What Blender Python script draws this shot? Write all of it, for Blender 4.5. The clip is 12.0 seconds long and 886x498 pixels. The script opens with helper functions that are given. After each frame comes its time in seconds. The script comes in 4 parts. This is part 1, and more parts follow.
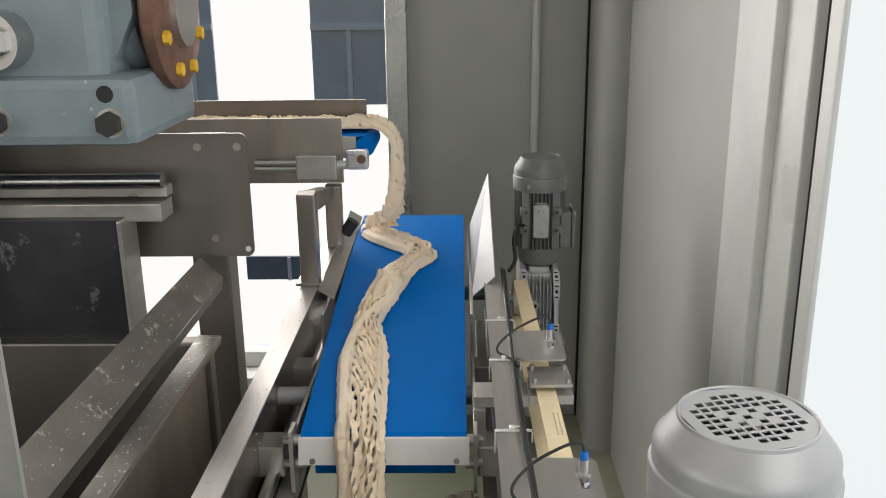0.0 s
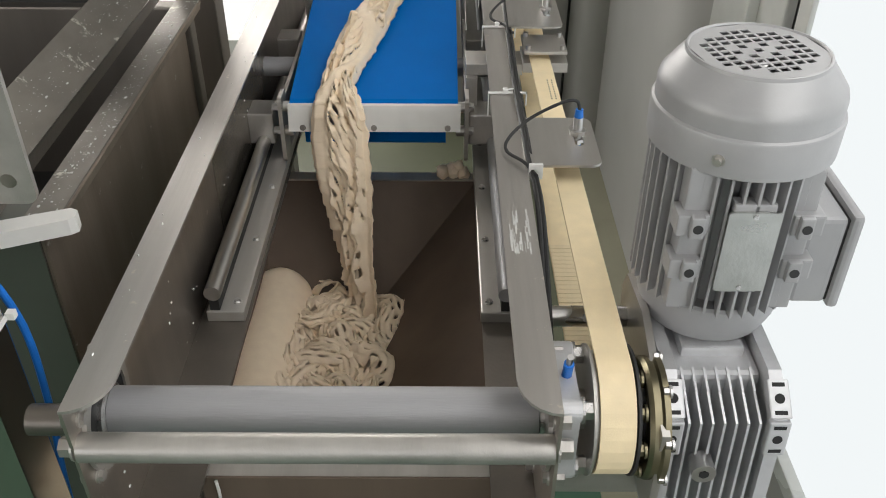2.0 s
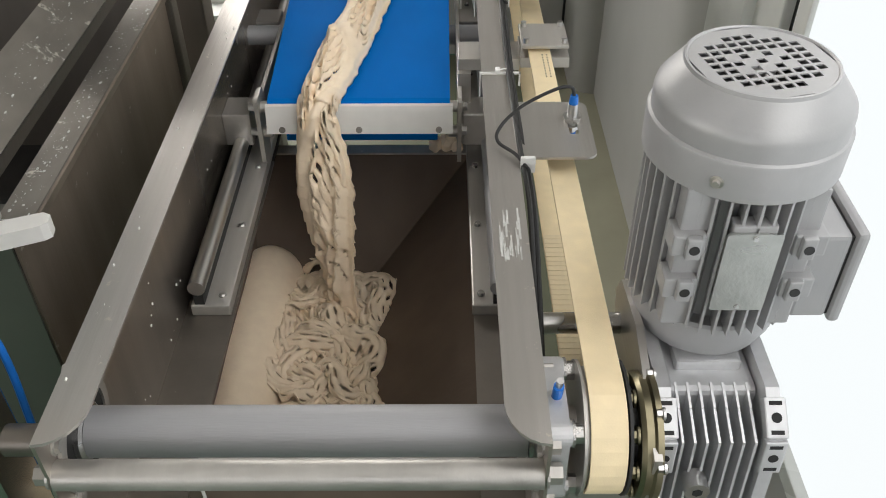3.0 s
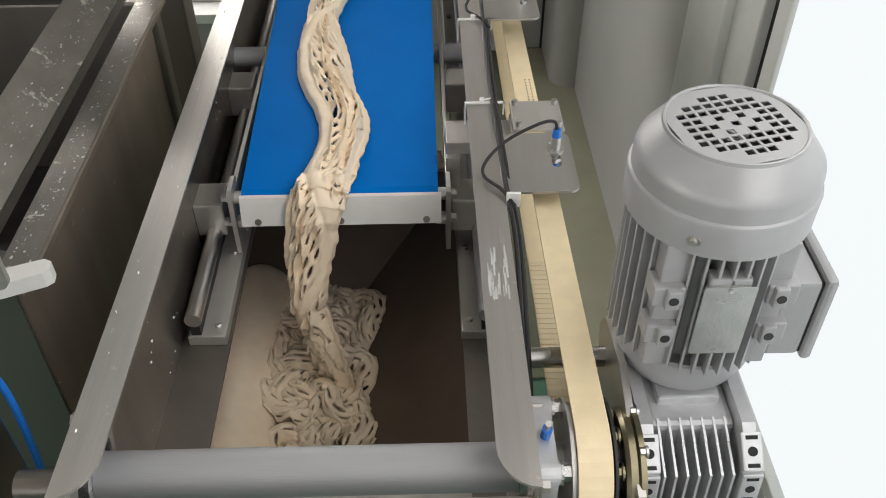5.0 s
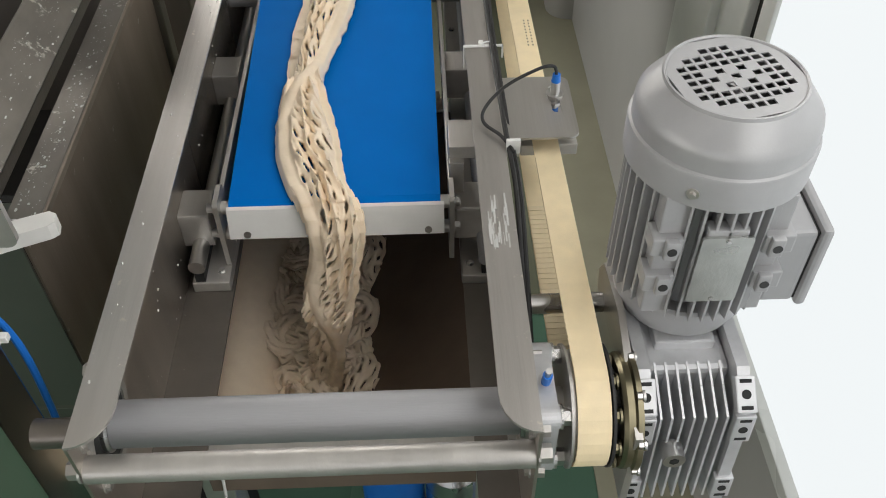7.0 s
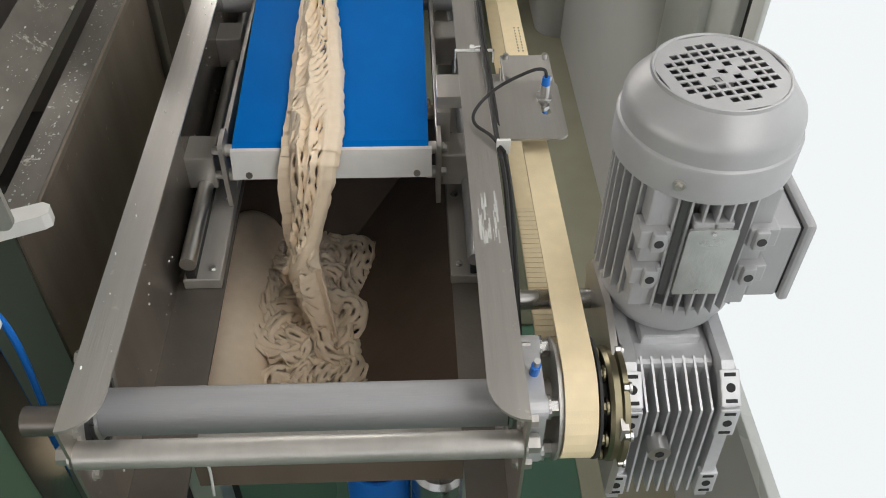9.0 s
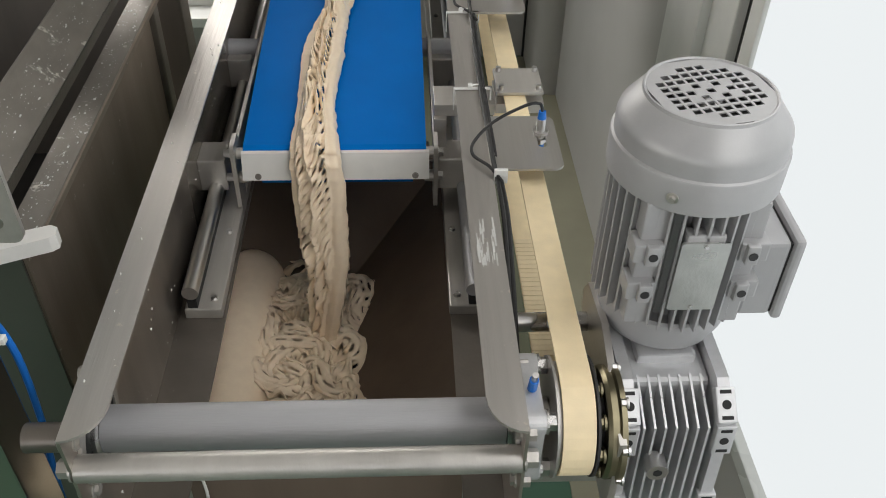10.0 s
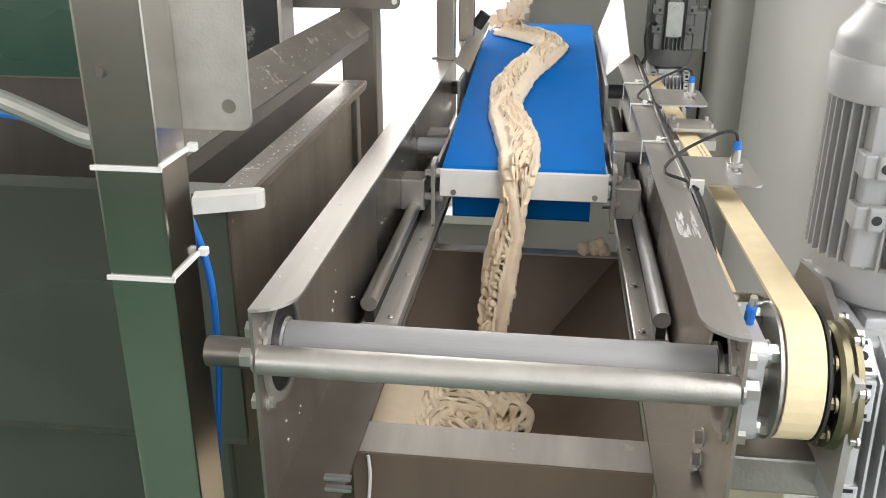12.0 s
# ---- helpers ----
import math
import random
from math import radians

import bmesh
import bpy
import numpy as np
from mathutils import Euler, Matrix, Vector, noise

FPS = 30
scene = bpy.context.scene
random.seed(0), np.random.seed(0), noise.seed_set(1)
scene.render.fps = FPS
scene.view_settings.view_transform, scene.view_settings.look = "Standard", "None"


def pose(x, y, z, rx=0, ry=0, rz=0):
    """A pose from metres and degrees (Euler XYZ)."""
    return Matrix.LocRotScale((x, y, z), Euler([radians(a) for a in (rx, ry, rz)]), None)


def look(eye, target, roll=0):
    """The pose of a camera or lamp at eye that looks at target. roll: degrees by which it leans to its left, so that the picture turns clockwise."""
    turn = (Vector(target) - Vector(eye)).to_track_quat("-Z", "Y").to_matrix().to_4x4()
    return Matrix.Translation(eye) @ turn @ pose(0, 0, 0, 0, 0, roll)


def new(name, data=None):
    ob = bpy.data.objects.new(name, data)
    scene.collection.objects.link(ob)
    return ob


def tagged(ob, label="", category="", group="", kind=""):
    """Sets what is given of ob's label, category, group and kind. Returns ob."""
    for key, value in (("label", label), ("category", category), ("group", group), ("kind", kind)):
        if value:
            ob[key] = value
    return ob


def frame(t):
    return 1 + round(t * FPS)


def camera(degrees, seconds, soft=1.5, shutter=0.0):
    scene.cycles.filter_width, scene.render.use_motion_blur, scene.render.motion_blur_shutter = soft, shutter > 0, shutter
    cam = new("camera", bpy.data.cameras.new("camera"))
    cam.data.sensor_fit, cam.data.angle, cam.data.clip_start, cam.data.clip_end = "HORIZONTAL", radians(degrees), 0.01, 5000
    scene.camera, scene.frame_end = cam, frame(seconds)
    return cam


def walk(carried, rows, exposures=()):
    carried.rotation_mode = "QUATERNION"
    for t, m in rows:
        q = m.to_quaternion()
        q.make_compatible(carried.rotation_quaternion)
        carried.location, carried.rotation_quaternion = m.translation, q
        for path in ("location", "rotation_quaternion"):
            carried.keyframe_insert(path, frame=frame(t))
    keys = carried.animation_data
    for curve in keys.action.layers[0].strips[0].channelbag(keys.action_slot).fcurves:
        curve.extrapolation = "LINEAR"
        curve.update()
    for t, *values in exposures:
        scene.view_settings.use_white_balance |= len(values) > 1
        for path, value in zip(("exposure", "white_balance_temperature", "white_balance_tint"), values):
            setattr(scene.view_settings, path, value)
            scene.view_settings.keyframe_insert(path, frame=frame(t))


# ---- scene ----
cam = camera(53.7, 12.0, 1.0)
PATH = [
    (0, (0.019, 0.008, 1.565), (-0.022, 1.921, 0.984), -0.7),
    (0.5, (0.007, 0.01, 1.554), (-0.018, 1.899, 0.896), -0.5),
    (1, (0.009, 0.008, 1.533), (-0.014, 1.829, 0.706), -0.4),
    (1.5, (0.011, 0.011, 1.513), (0.004, 1.717, 0.469), -0.2),
    (2, (0.003, 0.004, 1.499), (0.005, 1.626, 0.328), 0.3),
    (2.5, (0.005, 0.017, 1.5), (0.002, 1.588, 0.262), 0.3),
    (3, (0.017, 0.074, 1.535), (0.015, 1.6, 0.243), -0.2),
    (5, (0.01, 0.09, 1.604), (0.047, 1.582, 0.272), -0.2),
    (5.5, (0.015, 0.123, 1.621), (0.033, 1.545, 0.215), -1.2),
    (6, (0.016, 0.111, 1.623), (0.035, 1.492, 0.176), -1.2),
    (6.5, (0.014, 0.101, 1.624), (0.044, 1.475, 0.172), -0.9),
    (7, (0.005, 0.096, 1.626), (0.047, 1.475, 0.178), -0.5),
    (7.5, (0.005, 0.093, 1.621), (0.054, 1.48, 0.181), -0.2),
    (9.5, (-0.002, 0.051, 1.611), (0.078, 1.493, 0.228), 1.3),
    (10, (-0.005, 0.024, 1.595), (0.081, 1.54, 0.293), 1.4),
    (10.5, (-0.032, -0.032, 1.566), (0.064, 1.629, 0.457), 2.9),
    (11, (-0.057, -0.115, 1.508), (0.003, 1.611, 0.5), 3.0),
    (11.5, (-0.061, -0.16, 1.455), (-0.219, 1.657, 0.635), -0.3),
    (12, (-0.06, -0.132, 1.306), (-0.294, 1.706, 0.552), 0.1),
]
walk(cam, [(t, look(eye, target, roll)) for t, eye, target, roll in PATH], [(0, -0.02), (2.0, 0.03), (2.5, 0.12), (6.5, 0.03), (9.5, 0.0), (10.5, -0.12), (11.5, 0.22), (12, 0.70)])

# ---- world and large lights ----
world = bpy.data.worlds.new("sky")
scene.world = world
world.use_nodes = True
_wn = world.node_tree
_sky = _wn.nodes.new("ShaderNodeTexSky")
_sky.sky_type, _sky.sun_disc = "NISHITA", False
_sky.sun_elevation, _sky.sun_rotation = radians(50), radians(60)
_wn.links.new(_sky.outputs[0], _wn.nodes["Background"].inputs[0])
_wn.nodes["Background"].inputs[1].default_value = 0.1


def area(name, m, sx, sy, watts, colour):
    d = bpy.data.lights.new(name, "AREA")
    d.shape, d.size, d.size_y, d.energy, d.color = "RECTANGLE", sx, sy, watts, colour
    ob = new(name, d)
    ob.matrix_world = m
    return ob


# daylight through the side and back windows; unseen fill added from behind and left
area("side_window_light", look((0.520, -0.05, 1.52), (-0.48, -0.05, 1.42)), 2.3, 2.0, 29, (1.0, 0.965, 0.935))
area("back_window_light", look((-1.2, 3.25, 1.7), (-0.8, 1.0, 1.0)), 2.0, 1.6, 53, (1.0, 0.955, 0.905))
area("rear_fill_light", look((-1.2, -2.85, 1.9), (-0.3, 1.0, 0.9)), 2.6, 1.6, 15, (1.0, 0.92, 0.83))
area("left_fill_light", look((-3.0, -0.6, 1.85), (0.0, 0.8, 0.8)), 2.2, 1.5, 30, (1.0, 0.92, 0.83))


# ---- materials ----
def material(name, base, rough=0.5, metal=0.0, vary=0.12, scale=30.0, bump=0.0, bump_scale=200.0, stretch=(1, 1, 1), spots=None, rough_vary=0.15):
    """A procedural surface: base colour with two scales of variation, wear in the gloss and fine relief."""
    m = bpy.data.materials.new(name)
    m.use_nodes = True
    nt = m.node_tree
    b = nt.nodes["Principled BSDF"]
    tc = nt.nodes.new("ShaderNodeTexCoord")
    mp = nt.nodes.new("ShaderNodeMapping")
    mp.inputs["Scale"].default_value = stretch
    nt.links.new(tc.outputs["Object"], mp.inputs[0])
    n1 = nt.nodes.new("ShaderNodeTexNoise")
    n1.inputs["Scale"].default_value, n1.inputs["Detail"].default_value = scale, 6
    n2 = nt.nodes.new("ShaderNodeTexNoise")
    n2.inputs["Scale"].default_value, n2.inputs["Detail"].default_value = scale * 0.13, 3
    for n in (n1, n2):
        nt.links.new(mp.outputs[0], n.inputs["Vector"])
    mix = nt.nodes.new("ShaderNodeMath")
    mix.operation = "ADD"
    nt.links.new(n1.outputs[0], mix.inputs[0])
    nt.links.new(n2.outputs[0], mix.inputs[1])
    ramp = nt.nodes.new("ShaderNodeValToRGB")
    lo, hi = [max(0, c * (1 - vary)) for c in base], [min(1, c * (1 + vary)) for c in base]
    ramp.color_ramp.elements[0].position, ramp.color_ramp.elements[0].color = 0.35, (*lo, 1)
    ramp.color_ramp.elements[1].position, ramp.color_ramp.elements[1].color = 0.65, (*hi, 1)
    half = nt.nodes.new("ShaderNodeMath")
    half.operation = "MULTIPLY"
    half.inputs[1].default_value = 0.5
    nt.links.new(mix.outputs[0], half.inputs[0])
    nt.links.new(half.outputs[0], ramp.inputs[0])
    colour = ramp.outputs[0]
    if spots:
        tint, size, cover = spots
        v = nt.nodes.new("ShaderNodeTexNoise")
        v.inputs["Scale"].default_value, v.inputs["Detail"].default_value, v.inputs["Roughness"].default_value = size, 5, 0.7
        nt.links.new(tc.outputs["Object"], v.inputs["Vector"])
        r = nt.nodes.new("ShaderNodeValToRGB")
        r.color_ramp.elements[0].position, r.color_ramp.elements[1].position = cover, min(1, cover + 0.05)
        nt.links.new(v.outputs[0], r.inputs[0])
        mx = nt.nodes.new("ShaderNodeMix")
        mx.data_type = "RGBA"
        nt.links.new(r.outputs[0], mx.inputs[0])
        nt.links.new(colour, mx.inputs[6])
        mx.inputs[7].default_value = (*tint, 1)
        colour = mx.outputs[2]
    nt.links.new(colour, b.inputs["Base Color"])
    b.inputs["Metallic"].default_value = metal
    rr = nt.nodes.new("ShaderNodeMapRange")
    rr.inputs[1].default_value, rr.inputs[2].default_value = 0.3, 0.7
    rr.inputs[3].default_value, rr.inputs[4].default_value = max(0.03, rough - rough_vary), min(1, rough + rough_vary)
    nt.links.new(n2.outputs[0], rr.inputs[0])
    nt.links.new(rr.outputs[0], b.inputs["Roughness"])
    if bump:
        n3 = nt.nodes.new("ShaderNodeTexNoise")
        n3.inputs["Scale"].default_value, n3.inputs["Detail"].default_value = bump_scale, 4
        nt.links.new(mp.outputs[0], n3.inputs["Vector"])
        bp = nt.nodes.new("ShaderNodeBump")
        bp.inputs["Strength"].default_value, bp.inputs["Distance"].default_value = bump, 0.002
        nt.links.new(n3.outputs[0], bp.inputs["Height"])
        nt.links.new(bp.outputs[0], b.inputs["Normal"])
    return m


def glowing(name, colour, strength):
    m = bpy.data.materials.new(name)
    m.use_nodes = True
    b = m.node_tree.nodes["Principled BSDF"]
    b.inputs["Base Color"].default_value = (0, 0, 0, 1)
    b.inputs["Roughness"].default_value = 1
    b.inputs["Emission Color"].default_value = (*colour, 1)
    b.inputs["Emission Strength"].default_value = strength
    return m


FLOUR = ((0.66, 0.62, 0.55), 44.0, 0.655)
STEEL = material("brushed_steel", (0.52, 0.50, 0.47), 0.42, 0.8, 0.12, 40, 0.15, 300, (1, 0.06, 1))
STEEL_D = material("brushed_steel_floury", (0.53, 0.505, 0.475), 0.44, 0.75, 0.16, 40, 0.15, 300, (1, 0.06, 1), FLOUR)
# stainless steel with the funnel's brown inner shade put into its base colour
STEEL_H = material("shaded_hopper_steel", (0.155, 0.114, 0.086), 0.6, 0.15, 0.15, 18, 0.1, 200, (1, 1, 0.1))
STEEL_B = material("dull_dark_steel", (0.21, 0.19, 0.17), 0.36, 0.85, 0.18, 14, 0.12, 220, (1, 1, 0.15), ((0.50, 0.47, 0.42), 30.0, 0.69))
STEEL_W = material("worn_web_steel", (0.41, 0.375, 0.335), 0.34, 0.95, 0.26, 14, 0.12, 220, (1, 1, 0.15), ((0.56, 0.53, 0.47), 38.0, 0.63))
STEEL_S = material("stained_floury_steel", (0.25, 0.23, 0.205), 0.38, 0.7, 0.25, 22, 0.15, 220, (1, 0.5, 1), ((0.62, 0.59, 0.53), 26.0, 0.60))
# brown tone and upright streaks imitate reflections; the pale spots are flour
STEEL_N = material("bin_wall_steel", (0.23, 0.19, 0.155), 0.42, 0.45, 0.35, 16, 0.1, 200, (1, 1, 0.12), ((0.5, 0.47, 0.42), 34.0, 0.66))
# the dim green-grey reflection of the floor is put into the base colour
STEEL_G = material("steel_with_floor_reflection", (0.15, 0.155, 0.135), 0.3, 0.7, 0.12, 6, 0.05, 60)
CHROME = material("polished_shaft", (0.58, 0.57, 0.56), 0.28, 1.0, 0.06, 60, 0, 200, (1, 0.05, 1), None, 0.06)
ROLLER = material("matt_roller_steel", (0.37, 0.37, 0.38), 0.5, 0.45, 0.08, 50, 0.12, 500, (0.1, 1, 1))
CAST = material("cast_aluminium", (0.60, 0.60, 0.61), 0.38, 0.5, 0.10, 60, 0.10, 420)
PAINT = material("grey_motor_paint", (0.385, 0.385, 0.39), 0.46, 0.15, 0.06, 40, 0.04, 500)
# motor paint darkened by the shade that lies on the far motor
PAINT_D = material("shaded_motor_paint", (0.20, 0.205, 0.205), 0.5, 0.2, 0.08, 40, 0.04, 500)
PLATE = material("name_plate_metal", (0.48, 0.49, 0.47), 0.38, 0.8, 0.12, 50, 0.1, 300)
BLACK = material("black_rubber_and_hole_shade", (0.02, 0.02, 0.02), 0.5, 0, 0.2, 80, 0.1, 300)
# near-black for dark parts and for shade painted into holes, gaps and the bin
DARK = material("dark_steel_and_recess_shade", (0.022, 0.022, 0.022), 0.6, 0.3, 0.2, 40)
BLUE = material("blue_belt", (0.0, 0.160, 0.56), 0.7, 0, 0.06, 12, 0.06, 900)
BLUE.node_tree.nodes["Principled BSDF"].inputs["Specular IOR Level"].default_value = 0.06
MIRROR = material("polished_post_steel", (0.50, 0.48, 0.44), 0.16, 1.0, 0.08, 10, 0.03, 60, (1, 1, 0.3), None, 0.05)
BLUE_H = material("blue_hose", (0.01, 0.16, 0.6), 0.35, 0, 0.08, 60)
WHITE = material("white_plastic_and_highlight", (0.74, 0.73, 0.70), 0.45, 0, 0.05, 40, 0.05, 200)
TIE = material("white_cable_tie", (0.8, 0.8, 0.78), 0.4, 0, 0.03, 40)
CREAM = material("cream_timing_belt", (0.92, 0.76, 0.49), 0.55, 0, 0.07, 50, 0.1, 700)
CREAM_T = material("timing_belt_teeth", (0.84, 0.70, 0.46), 0.6, 0, 0.10, 60)
DOUGH = material("raw_dough", (0.97, 0.80, 0.605), 0.5, 0, 0.05, 60, 0.12, 220, (1, 1, 1), None, 0.08)
WALL = material("grey_wall_panel", (0.42, 0.415, 0.395), 0.5, 0, 0.06, 5, 0.05, 60)
FRAMEW = material("white_window_frame", (0.70, 0.71, 0.68), 0.4, 0, 0.05, 20)
CONDUIT = material("pvc_conduit", (0.6, 0.6, 0.58), 0.4, 0, 0.05, 20)
FLOOR = material("green_epoxy_floor", (0.075, 0.165, 0.11), 0.35, 0, 0.2, 3, 0.05, 80)
STRIP = material("olive_concrete", (0.32, 0.31, 0.225), 0.5, 0, 0.12, 6, 0.1, 90)
OLIVE = material("olive_floor_paint", (0.12, 0.13, 0.08), 0.55, 0, 0.15, 5, 0.08, 90)
CEIL = material("grey_ceiling_paint", (0.42, 0.41, 0.39), 0.8, 0, 0.04, 4)
GREEN = material("dark_green_paint", (0.030, 0.075, 0.052), 0.35, 0, 0.12, 10, 0.05, 120)
BLUEGREY = material("blue_grey_gearbox_paint", (0.19, 0.235, 0.25), 0.4, 0.0, 0.10, 30, 0.25, 200, (1, 1, 1), ((0.45, 0.47, 0.46), 40.0, 0.68))
RUST = material("rusty_brown_flange", (0.22, 0.12, 0.09), 0.6, 0.5, 0.25, 50, 0.3, 150)
YELLOW = material("yellow_bolt_paint", (0.75, 0.45, 0.03), 0.45, 0, 0.12, 60)
BRASS = material("yellow_zinc", (0.26, 0.23, 0.15), 0.35, 1.0, 0.15, 60)
DARKBOX = material("dark_dusty_sheet", (0.06, 0.063, 0.066), 0.45, 0.6, 0.2, 20, 0.1, 100, (1, 1, 1), ((0.22, 0.22, 0.22), 16.0, 0.62))
INK = material("grey_print", (0.25, 0.22, 0.15), 0.6, 0, 0.1, 60)
OUT_W = glowing("pane_daylight_glow", (0.91, 0.95, 0.96), 0.95)
OUT_L = material("pale_building_glass", (0.50, 0.52, 0.51), 0.3, 0, 0.1, 3)
OUT_D = material("building_glass", (0.20, 0.22, 0.25), 0.3, 0, 0.15, 3)


# ---- building helpers ----
def part(name, bm, mat, parent=None, label="", smooth=False):
    me = bpy.data.meshes.new(name)
    bmesh.ops.recalc_face_normals(bm, faces=bm.faces)
    bm.to_mesh(me)
    bm.free()
    me.materials.append(mat)
    if smooth:
        for p in me.polygons:
            p.use_smooth = True
        me.set_sharp_from_angle(angle=radians(24))
    ob = new(name, me)
    ob.parent = parent
    if label:
        ob["label"] = label
    return ob


def thing(name, label, category, m=None, group="", kind=""):
    ob = new(name)
    ob.empty_display_size = 0.05
    if m is not None:
        ob.matrix_world = m
    return tagged(ob, label, category, group, kind)


def box(x0, x1, y0, y1, z0, z1, bevel=0.0, bm=None):
    own = bm is None
    bm = bmesh.new() if own else bm
    r = bmesh.ops.create_cube(bm, size=1.0, matrix=Matrix.LocRotScale(((x0 + x1) / 2, (y0 + y1) / 2, (z0 + z1) / 2), None, (abs(x1 - x0), abs(y1 - y0), abs(z1 - z0))))
    if bevel:
        es = list({e for v in r["verts"] for e in v.link_edges})
        bmesh.ops.bevel(bm, geom=es, offset=bevel, segments=2, affect="EDGES", profile=0.6)
    return bm


def cyl(p, q, r, seg=24, bm=None, r2=None, caps=True):
    bm = bmesh.new() if bm is None else bm
    p, q = Vector(p), Vector(q)
    d = q - p
    m = Matrix.Translation((p + q) / 2) @ d.to_track_quat("Z", "Y").to_matrix().to_4x4()
    bmesh.ops.create_cone(bm, cap_ends=caps, segments=seg, radius1=r, radius2=r if r2 is None else r2, depth=d.length, matrix=m)
    return bm


def revolve(profile, centre, axis="Z", seg=48):
    """A turned body: profile of (radius, height) along the axis."""
    bm = bmesh.new()
    rings = []
    turn = {"Z": Matrix(), "X": Matrix.Rotation(radians(90), 4, "Y"), "Y": Matrix.Rotation(radians(-90), 4, "X")}[axis]
    m = Matrix.Translation(centre) @ turn
    for r, h in profile:
        rings.append([bm.verts.new(m @ Vector((r * math.cos(2 * math.pi * i / seg), r * math.sin(2 * math.pi * i / seg), h))) for i in range(seg)])
    for a, b in zip(rings, rings[1:]):
        for i in range(seg):
            bm.faces.new((a[i], a[(i + 1) % seg], b[(i + 1) % seg], b[i]))
    bm.faces.new(rings[0])
    bm.faces.new(rings[-1])
    return bm


def prism(poly, a, b, axis="X"):
    """A flat outline pushed along an axis: X takes (y, z), Y takes (x, z), Z takes (x, y)."""
    bm = bmesh.new()
    put = {"X": lambda u, v, w: (w, u, v), "Y": lambda u, v, w: (u, w, v), "Z": lambda u, v, w: (u, v, w)}[axis]
    A = [bm.verts.new(put(u, v, a)) for u, v in poly]
    B = [bm.verts.new(put(u, v, b)) for u, v in poly]
    n = len(poly)
    for i in range(n):
        bm.faces.new((A[i], A[(i + 1) % n], B[(i + 1) % n], B[i]))
    bm.faces.new(A)
    bm.faces.new(B)
    return bm


def rounded(x0, x1, y0, y1, r, corners=(1, 1, 1, 1), seg=6):
    """A rounded rectangle's outline; corners: lower left, lower right, upper right, upper left."""
    out = []
    for k, (cx, cy, a0) in enumerate(((x0 + r, y0 + r, 180), (x1 - r, y0 + r, 270), (x1 - r, y1 - r, 0), (x0 + r, y1 - r, 90))):
        if corners[k]:
            out += [(cx + r * math.cos(radians(a0 + 90 * i / seg)), cy + r * math.sin(radians(a0 + 90 * i / seg))) for i in range(seg + 1)]
        else:
            out.append(((x0, y0), (x1, y0), (x1, y1), (x0, y1))[k])
    return out


def tube(points, r, seg=10, steps=8):
    """A smooth round cable through the points."""
    pts = [Vector(p) for p in points]
    line = []
    for i in range(len(pts) - 1):
        p0, p1, p2, p3 = pts[max(0, i - 1)], pts[i], pts[i + 1], pts[min(len(pts) - 1, i + 2)]
        for k in range(steps):
            t = k / steps
            line.append(0.5 * ((2 * p1) + (p2 - p0) * t + (2 * p0 - 5 * p1 + 4 * p2 - p3) * t * t + (3 * p1 - p0 - 3 * p2 + p3) * t ** 3))
    line.append(pts[-1])
    bm = bmesh.new()
    rings = []
    side = Vector((0.31, 0.17, 0.93))
    for i, p in enumerate(line):
        d = (line[min(i + 1, len(line) - 1)] - line[max(i - 1, 0)]).normalized()
        u = d.cross(side).normalized()
        w = d.cross(u)
        side = -w if w.dot(side) < 0 else w
        u = d.cross(side).normalized()
        rings.append([bm.verts.new(p + r * (math.cos(2 * math.pi * k / seg) * u + math.sin(2 * math.pi * k / seg) * side)) for k in range(seg)])
    for a, b in zip(rings, rings[1:]):
        for k in range(seg):
            bm.faces.new((a[k], a[(k + 1) % seg], b[(k + 1) % seg], b[k]))
    bm.faces.new(rings[0])
    bm.faces.new(rings[-1])
    return bm


def bolt(parent, p, axis, r=0.006, h=0.005, mat=None, name="bolt", seg=6):
    d = Vector(axis).normalized()
    p = Vector(p)
    bm = cyl(p, p + d * h, r, seg)
    cyl(p - d * 0.001, p + d * 0.0012, r * 1.35, 16, bm)
    return part(name, bm, mat or STEEL, parent)


# ---- the room ----
RX = 0.53
floor = tagged(part("floor", box(-3.2, 1.4, -3.2, 3.14, -0.1, 0.0), FLOOR), "green epoxy-coated factory floor", "floor", kind="structure")
tagged(part("floor_strip", box(0.34, 0.53, -3.0, 2.98, 0.0, 0.006), STRIP), "olive concrete strip along the wall", "floor", kind="structure")
tagged(part("floor_strip", box(-0.62, 0.335, 1.42, 2.98, 0.0, 0.005), OLIVE), "olive concrete floor below the conveyor", "floor", kind="structure")
ceiling = tagged(part("ceiling", box(-3.2, 1.4, -3.2, 3.3, 3.0, 3.1), CEIL), "grey painted ceiling", "ceiling", kind="structure")


def wall(name, bms, label):
    bm = bmesh.new()
    for b in bms:
        box(*b, bm=bm)
    return tagged(part(name, bm, WALL), label, "wall", kind="structure")


wall("wall_back", [(-0.155, 0.62, 3.0, 3.15, 0, 3.0), (-3.2, -0.155, 3.0, 3.15, 2.6, 3.0), (-3.2, -0.155, 3.0, 3.15, 0, 0.20), (-3.2, -2.4, 3.0, 3.15, 0.20, 2.6)], "grey panelled back wall beside a window")
wall("wall_right", [(RX, 0.68, 1.63, 3.0, 0, 3.0), (RX, 0.68, -3.0, 1.25, 0, 0.44), (RX, 0.68, -3.0, 1.25, 2.6, 3.0), (RX, 0.68, -3.0, -1.3, 0.44, 2.6)], "grey side wall with a tall bright window")
